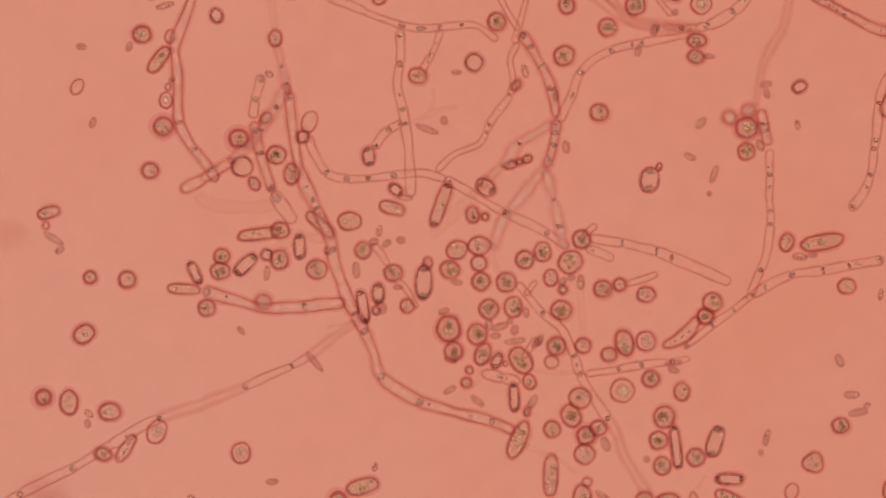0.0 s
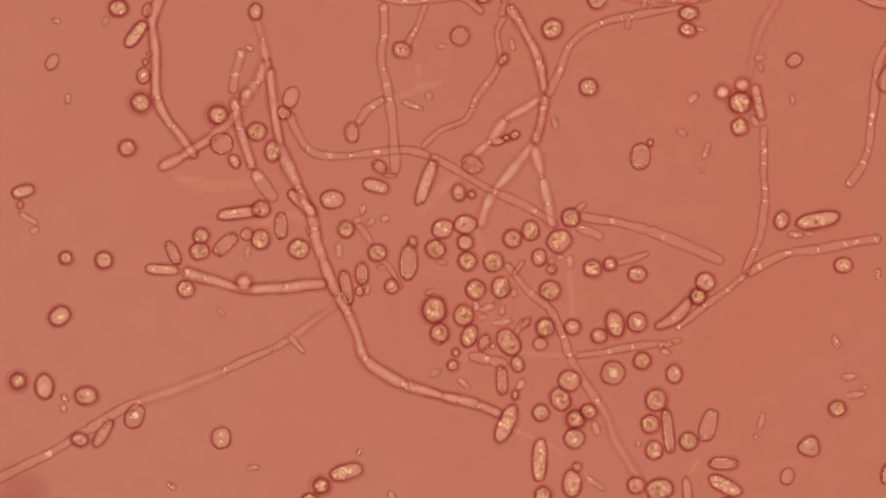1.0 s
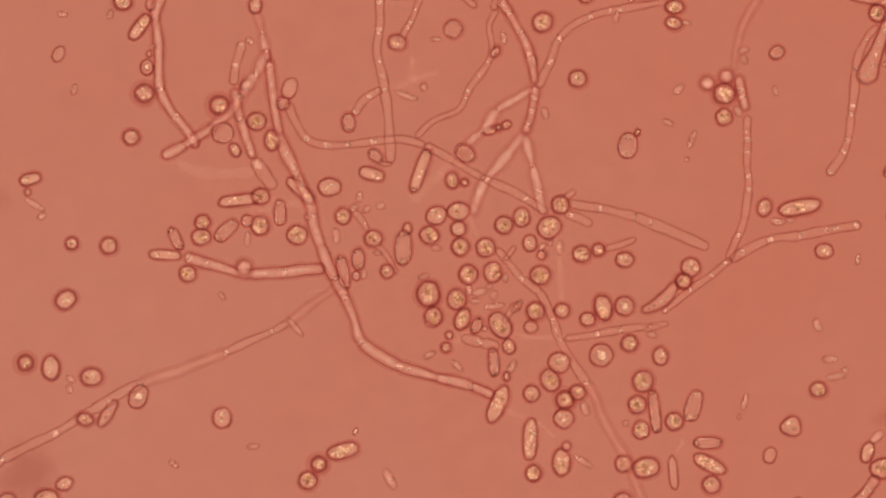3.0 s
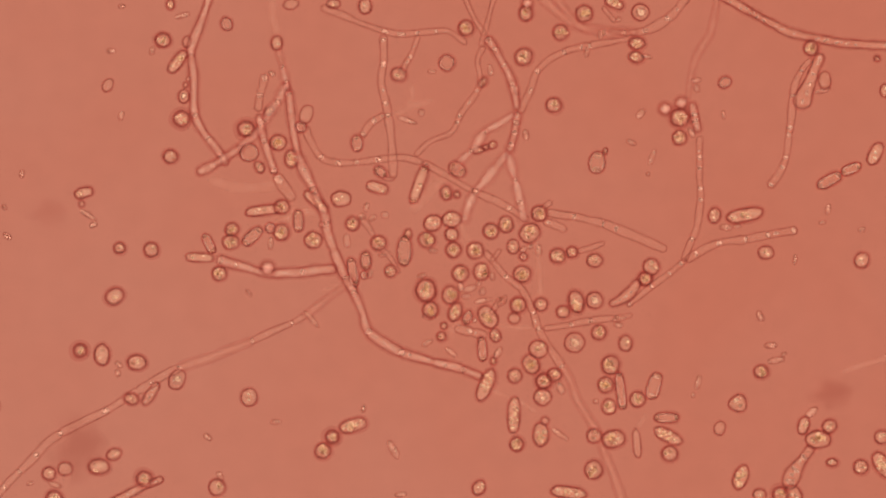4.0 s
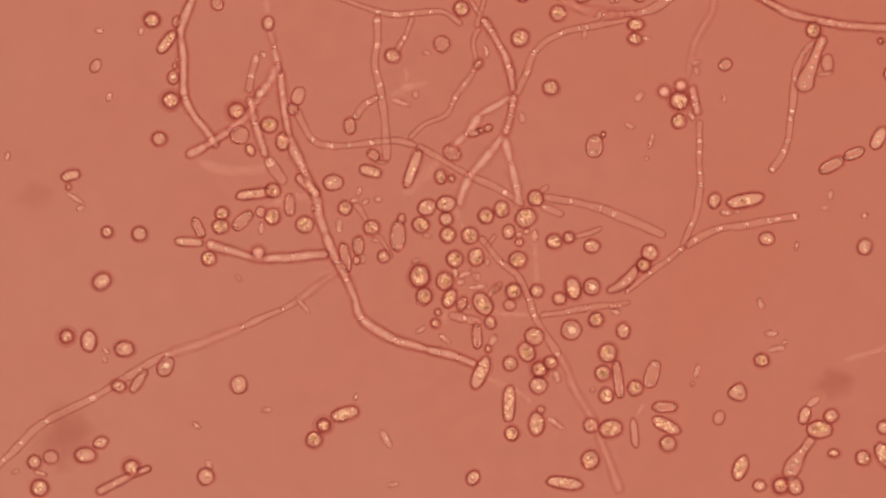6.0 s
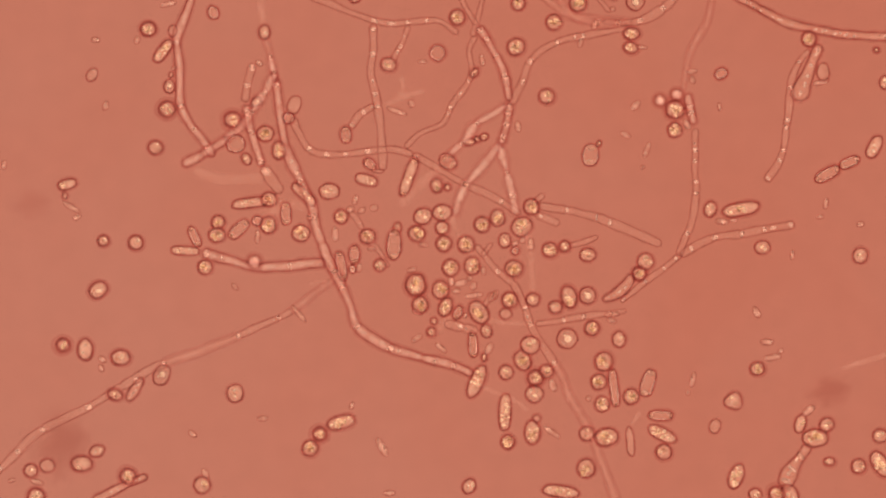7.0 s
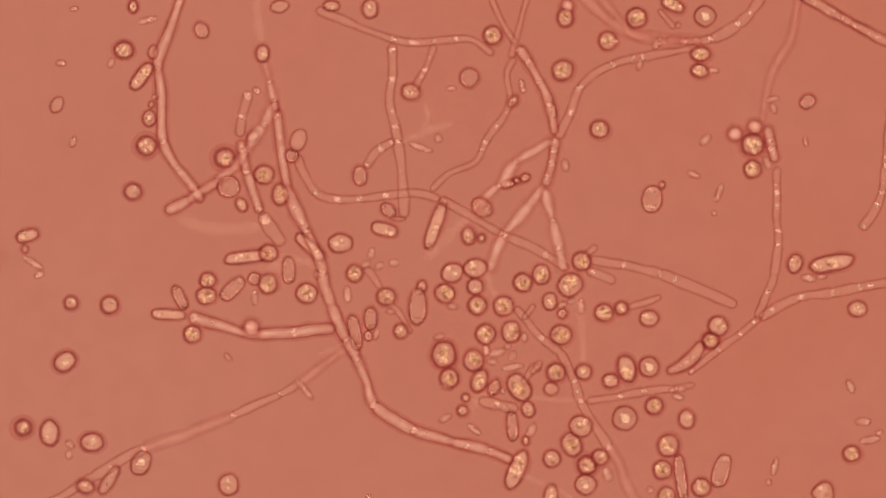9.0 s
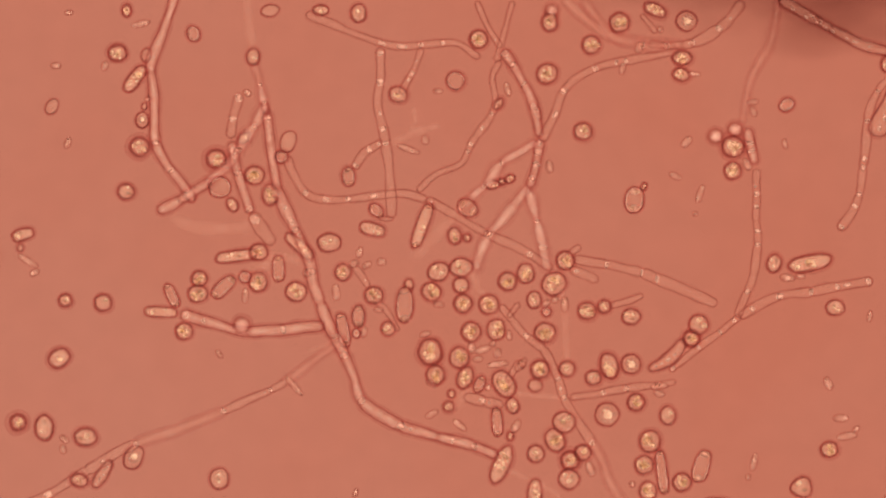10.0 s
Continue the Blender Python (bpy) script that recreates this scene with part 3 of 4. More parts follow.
hypha([(0.181, 0.631, 0.0061), (0.167, 0.582, 0.0061), (0.153, 0.531, 0.0061), (0.146, 0.503, 0.0061)], 1, "p", 0.0)
hypha([(0.160, 0.526, 0.0110), (0.197, 0.470, 0.0096), (0.225, 0.407, 0.0092), (0.237, 0.344, 0.0085)], 3, "t", 0.02, septa=[(0.160, 0.519, -0.61), (0.170, 0.492, 0.49), (0.201, 0.453, -0.24), (0.214, 0.402, 0.61)])
hypha([(0.238, 0.337, 0.0099), (0.230, 0.288, 0.0111), (0.216, 0.237, 0.0086)], 1, "t", 0.03, septa=[(0.231, 0.310, -0.49), (0.225, 0.285, -0.49), (0.219, 0.255, -0.49)])
hypha([(0.669, 0.629, 0.0110), (0.631, 0.582, 0.0110), (0.575, 0.545, 0.0097), (0.526, 0.536, 0.0085), (0.470, 0.540, 0.0085)], 3, "p", 0.02, septa=[(0.618, 0.573, 0.49), (0.560, 0.546, 0.61), (0.538, 0.541, 0), (0.509, 0.538, 0.49)])
hypha([(0.533, 0.525, 0.0073), (0.428, 0.505, 0.0085), (0.358, 0.489, 0.0097), (0.291, 0.444, 0.0097), (0.267, 0.386, 0.0097), (0.242, 0.335, 0.0097)], 4, "p", 0.03, septa=[(0.420, 0.510, 0.37), (0.399, 0.504, -0.24), (0.353, 0.490, 0.49), (0.286, 0.441, 0.61), (0.246, 0.347, 0)])
hypha([(0.288, 0.638, 0.0097), (0.344, 0.587, 0.0110), (0.400, 0.550, 0.0097), (0.456, 0.536, 0.0097), (0.526, 0.533, 0.0085)], 2, "h", 0.0, septa=[(0.399, 0.542, 0), (0.457, 0.540, -0.37)])
hypha([(0.213, 0.236, 0.0061), (0.190, 0.207, 0.0110), (0.165, 0.176, 0.0104), (0.138, 0.146, 0.0061), (0.126, 0.128, 0.0091), (0.114, 0.104, 0.0104), (0.100, 0.060, 0.0098)], 3, "s", 0.03, septa=[(0.182, 0.197, 0), (0.125, 0.138, 0.49)])
hypha([(0.231, 0.332, 0.0073), (0.204, 0.316, 0.0085), (0.180, 0.302, 0.0085), (0.160, 0.289, 0.0061), (0.146, 0.274, 0.0104), (0.130, 0.250, 0.0091), (0.116, 0.235, 0.0061), (0.100, 0.221, 0.0091), (0.075, 0.192, 0.0073)], 3, "s", 0.02, septa=[(0.155, 0.287, 0.37), (0.120, 0.238, 0.37)])
hypha([(0.092, 0.218, 0.0126), (0.050, 0.169, 0.0126), (-0.034, 0.085, 0.0140)], 1, "f", 0.01)
hypha([(0.214, 0.231, 0.0061), (0.221, 0.200, 0.0128), (0.230, 0.169, 0.0061), (0.236, 0.143, 0.0116), (0.244, 0.103, 0.0116), (0.254, 0.060, 0.0085)], 2, "s", 0.02, septa=[(0.231, 0.166, 0.37), (0.243, 0.109, -0.49)])
hypha([(-0.300, 0.302, 0.0097), (-0.288, 0.265, 0.0097), (-0.260, 0.223, 0.0097), (-0.216, 0.209, 0.0085), (-0.132, 0.216, 0.0085), (-0.062, 0.223, 0.0085), (-0.003, 0.210, 0.0085)], 6, "ppppp", 0.02, septa=[(-0.263, 0.218, 0.49), (-0.218, 0.204, 0.61), (-0.169, 0.210, 0.49), (-0.113, 0.218, 0.61)])
hypha([(-0.003, 0.210, 0.0085), (0.050, 0.181, 0.0097), (0.120, 0.139, 0.0097), (0.190, 0.108, 0.0097), (0.263, 0.063, 0.0085)], 4, "p", 0.03, septa=[(0.058, 0.170, 0), (0.127, 0.139, 0.37), (0.213, 0.087, -0.49)])
hypha([(0.309, 0.083, 0.0085), (0.365, 0.074, 0.0097), (0.449, 0.055, 0.0110), (0.515, 0.029, 0.0110), (0.613, -0.013, 0.0110)], 3, "p", 0.01, septa=[(0.377, 0.069, 0.37), (0.453, 0.056, 0.24), (0.485, 0.042, -0.37)])
hypha([(0.302, 0.062, 0.0080), (0.335, 0.049, 0.0090), (0.360, 0.037, 0.0086)], 1, "p", 0.0)
hypha([(0.745, 0.631, 0.0075), (0.731, 0.549, 0.0072), (0.706, 0.500, 0.0070), (0.684, 0.460, 0.0068), (0.675, 0.412, 0.0065), (0.668, 0.370, 0.0060)], 2, "h", 0.0)
hypha([(0.679, 0.360, 0.0090), (0.684, 0.330, 0.0112), (0.695, 0.285, 0.0095)], 1, "t", 0.0, septa=[(0.686, 0.330, -0.37), (0.691, 0.313, -0.37)])
hypha([(0.699, 0.274, 0.0085), (0.697, 0.225, 0.0085), (0.697, 0.169, 0.0085), (0.700, 0.113, 0.0085), (0.689, 0.043, 0.0085), (0.672, 0.001, 0.0085), (0.657, -0.041, 0.0073)], 5, "p", 0.01, septa=[(0.695, 0.219, 0.49), (0.696, 0.193, -0.37), (0.693, 0.163, 0), (0.693, 0.142, -0.37), (0.692, 0.115, 0.37), (0.679, 0.052, 0), (0.668, 0.016, 0.49)])
hypha([(0.661, -0.041, 0.0085), (0.736, 0.001, 0.0097), (0.827, 0.015, 0.0097), (0.944, 0.036, 0.0097)], 3, "p", 0.0, septa=[(0.695, -0.034, -0.37), (0.750, -0.009, 0.61), (0.815, 0.015, 0.37), (0.872, 0.024, -0.37), (0.934, 0.034, -0.49)])
hypha([(0.664, -0.038, 0.0070), (0.617, -0.074, 0.0080), (0.575, -0.106, 0.0080), (0.540, -0.134, 0.0075), (0.514, -0.155, 0.0055)], 2, "p", 0.0, septa=[(0.654, -0.052, 0.37), (0.621, -0.072, -0.24), (0.579, -0.111, 0.37), (0.518, -0.150, -0.49)])
hypha([(0.526, -0.178, 0.0055), (0.490, -0.184, 0.0075), (0.430, -0.191, 0.0085), (0.372, -0.202, 0.0080), (0.302, -0.211, 0.0073)], 3, "p", 0.0, septa=[(0.485, -0.180, -0.49), (0.423, -0.192, 0.49), (0.371, -0.202, -0.37)])
hypha([(0.302, -0.209, 0.0084), (0.246, -0.209, 0.0070), (0.183, -0.202, 0.0056)], 1, "f", 0.0)
hypha([(0.153, -0.015, 0.0073), (0.204, -0.076, 0.0085), (0.246, -0.111, 0.0085), (0.274, -0.167, 0.0085), (0.288, -0.211, 0.0085), (0.319, -0.265, 0.0085), (0.365, -0.335, 0.0097), (0.386, -0.391, 0.0097), (0.435, -0.472, 0.0097), (0.456, -0.531, 0.0097), (0.484, -0.601, 0.0097), (0.501, -0.650, 0.0097)], 8, "pppppph", 0.01, septa=[(0.176, -0.046, 0), (0.207, -0.081, 0.49), (0.238, -0.113, 0), (0.280, -0.172, 0.37), (0.294, -0.210, 0.49), (0.357, -0.300, 0.49), (0.384, -0.345, 0)])
hypha([(0.748, 0.634, 0.0095), (0.785, 0.613, 0.0105), (0.827, 0.589, 0.0100), (0.885, 0.557, 0.0105), (0.928, 0.536, 0.0110), (0.986, 0.522, 0.0105), (1.071, 0.507, 0.0100), (1.198, 0.500, 0.0095)], 3, "w", 0.0, label="granular thread arching past a round yeast cell")
hypha([(-0.664, -0.587, 0.0075), (-0.690, -0.598, 0.0095), (-0.734, -0.618, 0.0100), (-0.797, -0.650, 0.0095)], 1, "w", 0.0, label="stout bright granular thread end with a dark wall")
hypha([(-0.712, -0.400, 0.0075), (-0.698, -0.380, 0.0110), (-0.684, -0.358, 0.0090), (-0.675, -0.345, 0.0055)], 1, "w", 0.0, label="short bent granular cell beside the thin thread")
hypha([(0.330, 0.634, 0.0086), (0.371, 0.581, 0.0086), (0.406, 0.552, 0.0086), (0.470, 0.545, 0.0074), (0.542, 0.539, 0.0074)], 1, "h", 0.0)
hypha([(0.454, 0.603, 0.0049), (0.470, 0.584, 0.0049), (0.486, 0.564, 0.0061)], 1, "p", 0.0)
hypha([(0.983, 0.468, 0.0065), (0.960, 0.444, 0.0085), (0.938, 0.394, 0.0085), (0.927, 0.295, 0.0085), (0.917, 0.225, 0.0085), (0.900, 0.181, 0.0097), (0.874, 0.144, 0.0085)], 5, "p", 0.0, septa=[(0.957, 0.440, 0.3), (0.914, 0.376, 0.37), (0.911, 0.298, -0.49), (0.911, 0.277, 0.49), (0.902, 0.224, 0.37), (0.896, 0.200, -0.37), (0.875, 0.153, -0.37)])
hypha([(1.008, 0.481, 0.0110), (0.993, 0.452, 0.0140), (0.977, 0.412, 0.0150), (0.965, 0.385, 0.0160), (0.957, 0.360, 0.0190), (0.954, 0.343, 0.0155)], 1, "w", 0.01, label="club-shaped cell with a swollen dark-walled head")
hypha([(0.469, -0.151, 0.0070), (0.496, -0.139, 0.0098), (0.519, -0.122, 0.0126), (0.535, -0.102, 0.0112), (0.539, -0.088, 0.0084)], 1, "w", 0.0, label="short stout cell joined to a chain of two round cells")
hypha([(0.980, -0.511, 0.0112), (0.955, -0.546, 0.0140), (0.930, -0.584, 0.0182), (0.916, -0.617, 0.0168)], 1, "w", 0.0, label="broad germ tube widening away from its mother cell", septa=[(0.960, -0.540, -0.45), (0.938, -0.573, -0.4), (0.925, -0.600, -0.5)])
hypha([(0.386, -0.017, 0.0061), (0.421, -0.007, 0.0061), (0.456, 0.006, 0.0061)], 1, "p", 0.0)
hypha([(-0.118, 0.001, 0.0061), (-0.087, -0.029, 0.0061), (-0.064, -0.069, 0.0049)], 1, "p", 0.0)
hypha([(0.076, -0.209, 0.0085), (0.113, -0.218, 0.0110), (0.158, -0.228, 0.0097)], 2, "p", 0.0)
hypha([(0.092, 0.064, 0.0084), (0.109, 0.015, 0.0084), (0.141, -0.038, 0.0084)], 1, "f", 0.0)
hypha([(0.281, 0.022, 0.0098), (0.291, -0.055, 0.0098), (0.295, -0.139, 0.0098)], 1, "f", 0.0)
hypha([(0.169, -0.041, 0.0049), (0.193, -0.010, 0.0049)], 1, "p", 0.0)
hypha([(0.561, -0.430, 0.0056), (0.540, -0.461, 0.0056)], 1, "f", 0.0)
hypha([(0.162, -0.363, 0.0070), (0.246, -0.398, 0.0070), (0.281, -0.426, 0.0070)], 1, "f", 0.0)
hypha([(1.058, -0.323, 0.0042), (1.107, -0.308, 0.0070), (1.168, -0.288, 0.0112), (1.219, -0.265, 0.0126)], 1, "f", 0.0)
hypha([(0.168, -0.175, 0.0061), (0.182, -0.153, 0.0061), (0.196, -0.134, 0.0085)], 1, "p", 0.0)
hypha([(0.050, -0.239, 0.0112), (0.073, -0.211, 0.0112), (0.095, -0.189, 0.0098)], 1, "f", 0.0)
hypha([(-0.472, 0.247, 0.0073), (-0.446, 0.265, 0.0098), (-0.419, 0.289, 0.0110), (-0.401, 0.316, 0.0085), (-0.386, 0.341, 0.0128), (-0.369, 0.365, 0.0091), (-0.358, 0.387, 0.0110), (-0.347, 0.411, 0.0085)], 4, "s", 0.03, label="soft bright thread crossing over the longest one", septa=[(-0.401, 0.316, 0.4), (-0.369, 0.365, 0.5)])
hypha([(-0.106, 0.174, 0.0050), (-0.092, 0.169, 0.0040), (-0.074, 0.170, 0.0030)], 1, "p", 0.0, label="short curved tail of a round cell")
hypha([(0.295, 0.088, 0.0061), (0.323, 0.111, 0.0061)], 1, "p", 0.0)
hypha([(-0.190, -0.094, 0.0056), (-0.258, -0.111, 0.0056)], 1, "f", 0.0)

# ---- yeast cells ----
yeast_cell(-0.659, 0.522, 0.0196, 0.0182, 0, "d")
yeast_cell(-0.599, 0.518, 0.0146, 0.0105, 80, "f", label="pale bud at the tip of a granular rod-shaped cell")
yeast_cell(-0.603, 0.409, 0.0075, 0.0060, 80, "f", label="tiny pale bud on a clear cell beside a thread")
yeast_cell(-0.498, 0.563, 0.0168, 0.0140, 110, "r")
yeast_cell(-0.640, 0.613, 0.0140, 0.0098, 90, "g")
yeast_cell(-0.607, 0.380, 0.0175, 0.0140, 90, "c")
yeast_cell(-0.612, 0.323, 0.0210, 0.0196, 0, "d")
yeast_cell(-0.449, 0.297, 0.0210, 0.0196, 0, "d")
yeast_cell(-0.641, 0.228, 0.0182, 0.0168, 0, "m")
yeast_cell(-0.442, 0.237, 0.0238, 0.0224, 0, "r", label="large clear thin-walled cell at the end of a short thread")
yeast_cell(-0.416, 0.200, 0.0154, 0.0112, 120, "n")
yeast_cell(-0.799, 0.409, 0.0182, 0.0126, 60, "f")
yeast_cell(-0.486, 0.043, 0.0168, 0.0168, 0, "g")
yeast_cell(-0.489, 0.011, 0.0210, 0.0182, 0, "g")
yeast_cell(-0.360, 0.099, 0.0196, 0.0182, 0, "g")
yeast_cell(-0.771, -0.003, 0.0140, 0.0140, 0, "m")
yeast_cell(-0.690, -0.008, 0.0182, 0.0182, 0, "m")
yeast_cell(-0.518, -0.069, 0.0182, 0.0182, 0, "g")
yeast_cell(-0.783, -0.125, 0.0238, 0.0196, 35, "m")
yeast_cell(-0.871, -0.262, 0.0168, 0.0168, 0, "d")
yeast_cell(-0.816, -0.273, 0.0266, 0.0196, 90, "m")
yeast_cell(-0.728, -0.293, 0.0238, 0.0196, 0, "m")
yeast_cell(-0.626, -0.336, 0.0266, 0.0196, 62, "c")
yeast_cell(-0.742, -0.385, 0.0182, 0.0140, -15, "m")
yeast_cell(-0.444, -0.382, 0.0224, 0.0210, 90, "n")
yeast_cell(-1.098, -0.399, 0.0196, 0.0196, 0, "m")
yeast_cell(-0.951, -0.573, 0.0168, 0.0168, 0, "m")
yeast_cell(-0.910, -0.561, 0.0182, 0.0168, 0, "f")
yeast_cell(-0.825, -0.556, 0.0266, 0.0196, 0, "m")
yeast_cell(-0.787, -0.525, 0.0196, 0.0140, 20, "n")
yeast_cell(-0.710, -0.587, 0.0196, 0.0196, 0, "d")
yeast_cell(-0.526, -0.609, 0.0210, 0.0210, 0, "n")
yeast_cell(-0.361, 0.036, 0.0210, 0.0196, 90, "g")
yeast_cell(-0.280, 0.015, 0.0224, 0.0210, 0, "g")
yeast_cell(-0.368, 0.262, 0.0210, 0.0196, 0, "g")
yeast_cell(-0.335, 0.221, 0.0224, 0.0168, 90, "g")
yeast_cell(-0.371, 0.514, 0.0182, 0.0140, 90, "n")
yeast_cell(-0.147, 0.606, 0.0196, 0.0168, 90, "n")
yeast_cell(-0.227, 0.613, 0.0168, 0.0112, 0, "n")
yeast_cell(0.108, 0.550, 0.0196, 0.0196, 0, "g")
yeast_cell(-0.063, 0.433, 0.0196, 0.0168, -20, "n")
yeast_cell(0.059, 0.462, 0.0196, 0.0196, 0, "r")
yeast_cell(0.253, 0.477, 0.0224, 0.0210, 30, "g")
yeast_cell(0.347, 0.538, 0.0196, 0.0196, 0, "g")
yeast_cell(0.329, 0.354, 0.0196, 0.0182, 0, "g")
yeast_cell(-0.311, 0.301, 0.0140, 0.0140, 0, "r")
yeast_cell(-0.169, 0.259, 0.0210, 0.0140, 95, "r", ends=True)
yeast_cell(-0.210, 0.119, 0.0252, 0.0196, 0, "n")
yeast_cell(-0.110, 0.187, 0.0180, 0.0120, -40, "r")
yeast_cell(0.084, 0.192, 0.0228, 0.0180, -35, "r")
yeast_cell(0.056, 0.133, 0.0182, 0.0140, 100, "g")
yeast_cell(0.083, 0.129, 0.0084, 0.0084, 0, "n")
yeast_cell(0.150, 0.413, 0.0140, 0.0084, 55, "n")
yeast_cell(0.138, 0.241, 0.0145, 0.0085, 15, "n")
yeast_cell(0.157, 0.248, 0.0075, 0.0070, 0, "b", label="small bright bud between two small cells")
yeast_cell(0.174, 0.254, 0.0110, 0.0085, 25, "n")
yeast_cell(-0.181, 0.056, 0.0182, 0.0168, 90, "g")
yeast_cell(-0.115, 0.007, 0.0196, 0.0182, 0, "g")
yeast_cell(0.022, 0.057, 0.0238, 0.0196, 25, "n")
yeast_cell(0.070, 0.066, 0.0252, 0.0196, 5, "n")
yeast_cell(-0.297, 0.333, 0.0238, 0.0168, 70, "f")
yeast_cell(0.007, 0.014, 0.0210, 0.0196, -20, "g")
yeast_cell(0.070, 0.028, 0.0168, 0.0168, 0, "b")
yeast_cell(0.074, -0.011, 0.0196, 0.0196, 0, "g")
yeast_cell(0.129, -0.013, 0.0210, 0.0210, 0, "g")
yeast_cell(0.169, 0.036, 0.0196, 0.0196, 0, "g")
yeast_cell(0.207, 0.053, 0.0210, 0.0182, 90, "g")
yeast_cell(0.267, 0.031, 0.0266, 0.0238, 30, "g")
yeast_cell(0.291, 0.080, 0.0196, 0.0196, 0, "g")
yeast_cell(0.225, -0.003, 0.0182, 0.0154, 90, "n")
yeast_cell(0.251, -0.029, 0.0098, 0.0098, 0, "r")
yeast_cell(0.259, 0.587, 0.0196, 0.0168, 90, "g")
yeast_cell(0.407, 0.585, 0.0210, 0.0210, 0, "g")
yeast_cell(0.549, 0.588, 0.0224, 0.0210, 0, "c")
yeast_cell(0.540, 0.510, 0.0210, 0.0154, 0, "g")
yeast_cell(0.538, 0.475, 0.0182, 0.0140, -15, "g")
yeast_cell(0.762, 0.410, 0.0168, 0.0140, 30, "r")
yeast_cell(0.980, 0.496, 0.0196, 0.0182, 90, "g")
yeast_cell(1.015, 0.414, 0.0224, 0.0154, 90, "f")
yeast_cell(0.647, 0.321, 0.0238, 0.0224, 0, "d", label="large dark-walled yeast cell with two bright droplets against it")
yeast_cell(0.647, 0.270, 0.0182, 0.0182, 0, "g", label="small granular yeast cell below the cell with droplets")
yeast_cell(0.438, 0.209, 0.0280, 0.0210, 82, "r", label="clear egg-shaped yeast cell with a tiny bud")
yeast_cell(0.459, 0.237, 0.0084, 0.0056, 70, "n", label="tiny bud on the clear egg-shaped cell")
yeast_cell(0.735, 0.074, 0.0196, 0.0154, 75, "n")
yeast_cell(0.864, -0.021, 0.0196, 0.0168, 0, "n")
yeast_cell(0.431, -0.039, 0.0196, 0.0168, 0, "n")
yeast_cell(0.337, -0.027, 0.0196, 0.0182, 0, "g")
yeast_cell(0.374, -0.018, 0.0140, 0.0140, 0, "n")
yeast_cell(0.574, -0.056, 0.0210, 0.0210, 0, "n")
yeast_cell(0.559, -0.086, 0.0175, 0.0172, 0, "d")
yeast_cell(0.430, -0.140, 0.0210, 0.0210, 0, "c")
yeast_cell(0.384, -0.143, 0.0280, 0.0196, 105, "d", label="large granular yeast cell beside a smooth one")
yeast_cell(0.351, -0.169, 0.0168, 0.0154, 0, "n")
yeast_cell(0.441, -0.221, 0.0182, 0.0182, 0, "g")
yeast_cell(0.508, -0.249, 0.0196, 0.0168, 90, "n")
yeast_cell(0.379, -0.246, 0.0252, 0.0252, 0, "c")
yeast_cell(0.470, -0.304, 0.0238, 0.0224, 90, "g")
yeast_cell(0.458, -0.354, 0.0196, 0.0196, 0, "g")
yeast_cell(0.466, -0.409, 0.0196, 0.0182, 90, "g")
yeast_cell(0.538, -0.391, 0.0196, 0.0196, 20, "g")
yeast_cell(0.428, -0.483, 0.0182, 0.0182, 0, "n")
yeast_cell(0.477, -0.491, 0.0294, 0.0224, 10, "g")
yeast_cell(0.619, -0.528, 0.0196, 0.0196, -40, "n")
yeast_cell(0.426, -0.568, 0.0238, 0.0224, 90, "g")
yeast_cell(0.851, -0.322, 0.0182, 0.0168, 0, "g")
yeast_cell(0.792, -0.402, 0.0225, 0.0215, 0, "n", label="heart-shaped yeast cell with one bright granule", lobed=True)
yeast_cell(0.746, -0.465, 0.0182, 0.0140, 75, "f")
yeast_cell(0.958, -0.459, 0.0238, 0.0140, 75, "n", label="narrow oval bud on the plump mother cell")
yeast_cell(1.023, -0.461, 0.0182, 0.0168, 30, "n", label="smooth round bud on the plump mother cell")
yeast_cell(0.994, -0.494, 0.0322, 0.0224, 0, "g", label="plump granular mother cell with two buds and a germ tube")
yeast_cell(1.030, -0.553, 0.0140, 0.0098, 0, "n")
yeast_cell(1.102, -0.564, 0.0182, 0.0182, 0, "n")
yeast_cell(1.107, -0.041, 0.0196, 0.0182, 70, "n")
yeast_cell(1.148, 0.469, 0.0070, 0.0070, 0, "n")
yeast_cell(1.168, 0.388, 0.0168, 0.0126, 90, "n")
yeast_cell(1.142, 0.228, 0.0308, 0.0154, 62, "n", power=0.65)
yeast_cell(1.156, -0.489, 0.0182, 0.0168, 0, "n")
yeast_cell(1.156, -0.559, 0.0350, 0.0196, -58, "g")
yeast_cell(0.899, -0.633, 0.0196, 0.0196, 0, "d")
yeast_cell(0.931, -0.633, 0.0252, 0.0196, 125, "n")
yeast_cell(0.846, -0.633, 0.0168, 0.0140, 0, "n")
yeast_cell(-0.938, -0.637, 0.0210, 0.0210, 0, "d")
yeast_cell(0.363, -0.626, 0.0448, 0.0154, -8, "g", power=0.65)
yeast_cell(-0.391, 0.342, 0.0140, 0.0098, 40, "n")
yeast_cell(0.483, 0.612, 0.0252, 0.0126, -25, "g", power=0.76)
yeast_cell(-0.335, 0.612, 0.0196, 0.0126, 10, "f")
yeast_cell(-0.085, -0.064, 0.0154, 0.0154, 0, "n")
yeast_cell(-0.153, -0.074, 0.0098, 0.0084, 90, "r")
yeast_cell(0.091, -0.071, 0.0210, 0.0210, 0, "g")
yeast_cell(0.144, -0.066, 0.0224, 0.0196, 90, "g")
yeast_cell(0.004, -0.113, 0.0280, 0.0252, 90, "d", label="largest dark-walled yeast cell at the edge of the cluster")
yeast_cell(0.066, -0.125, 0.0224, 0.0210, 90, "g")
yeast_cell(0.015, -0.162, 0.0210, 0.0196, 90, "g")
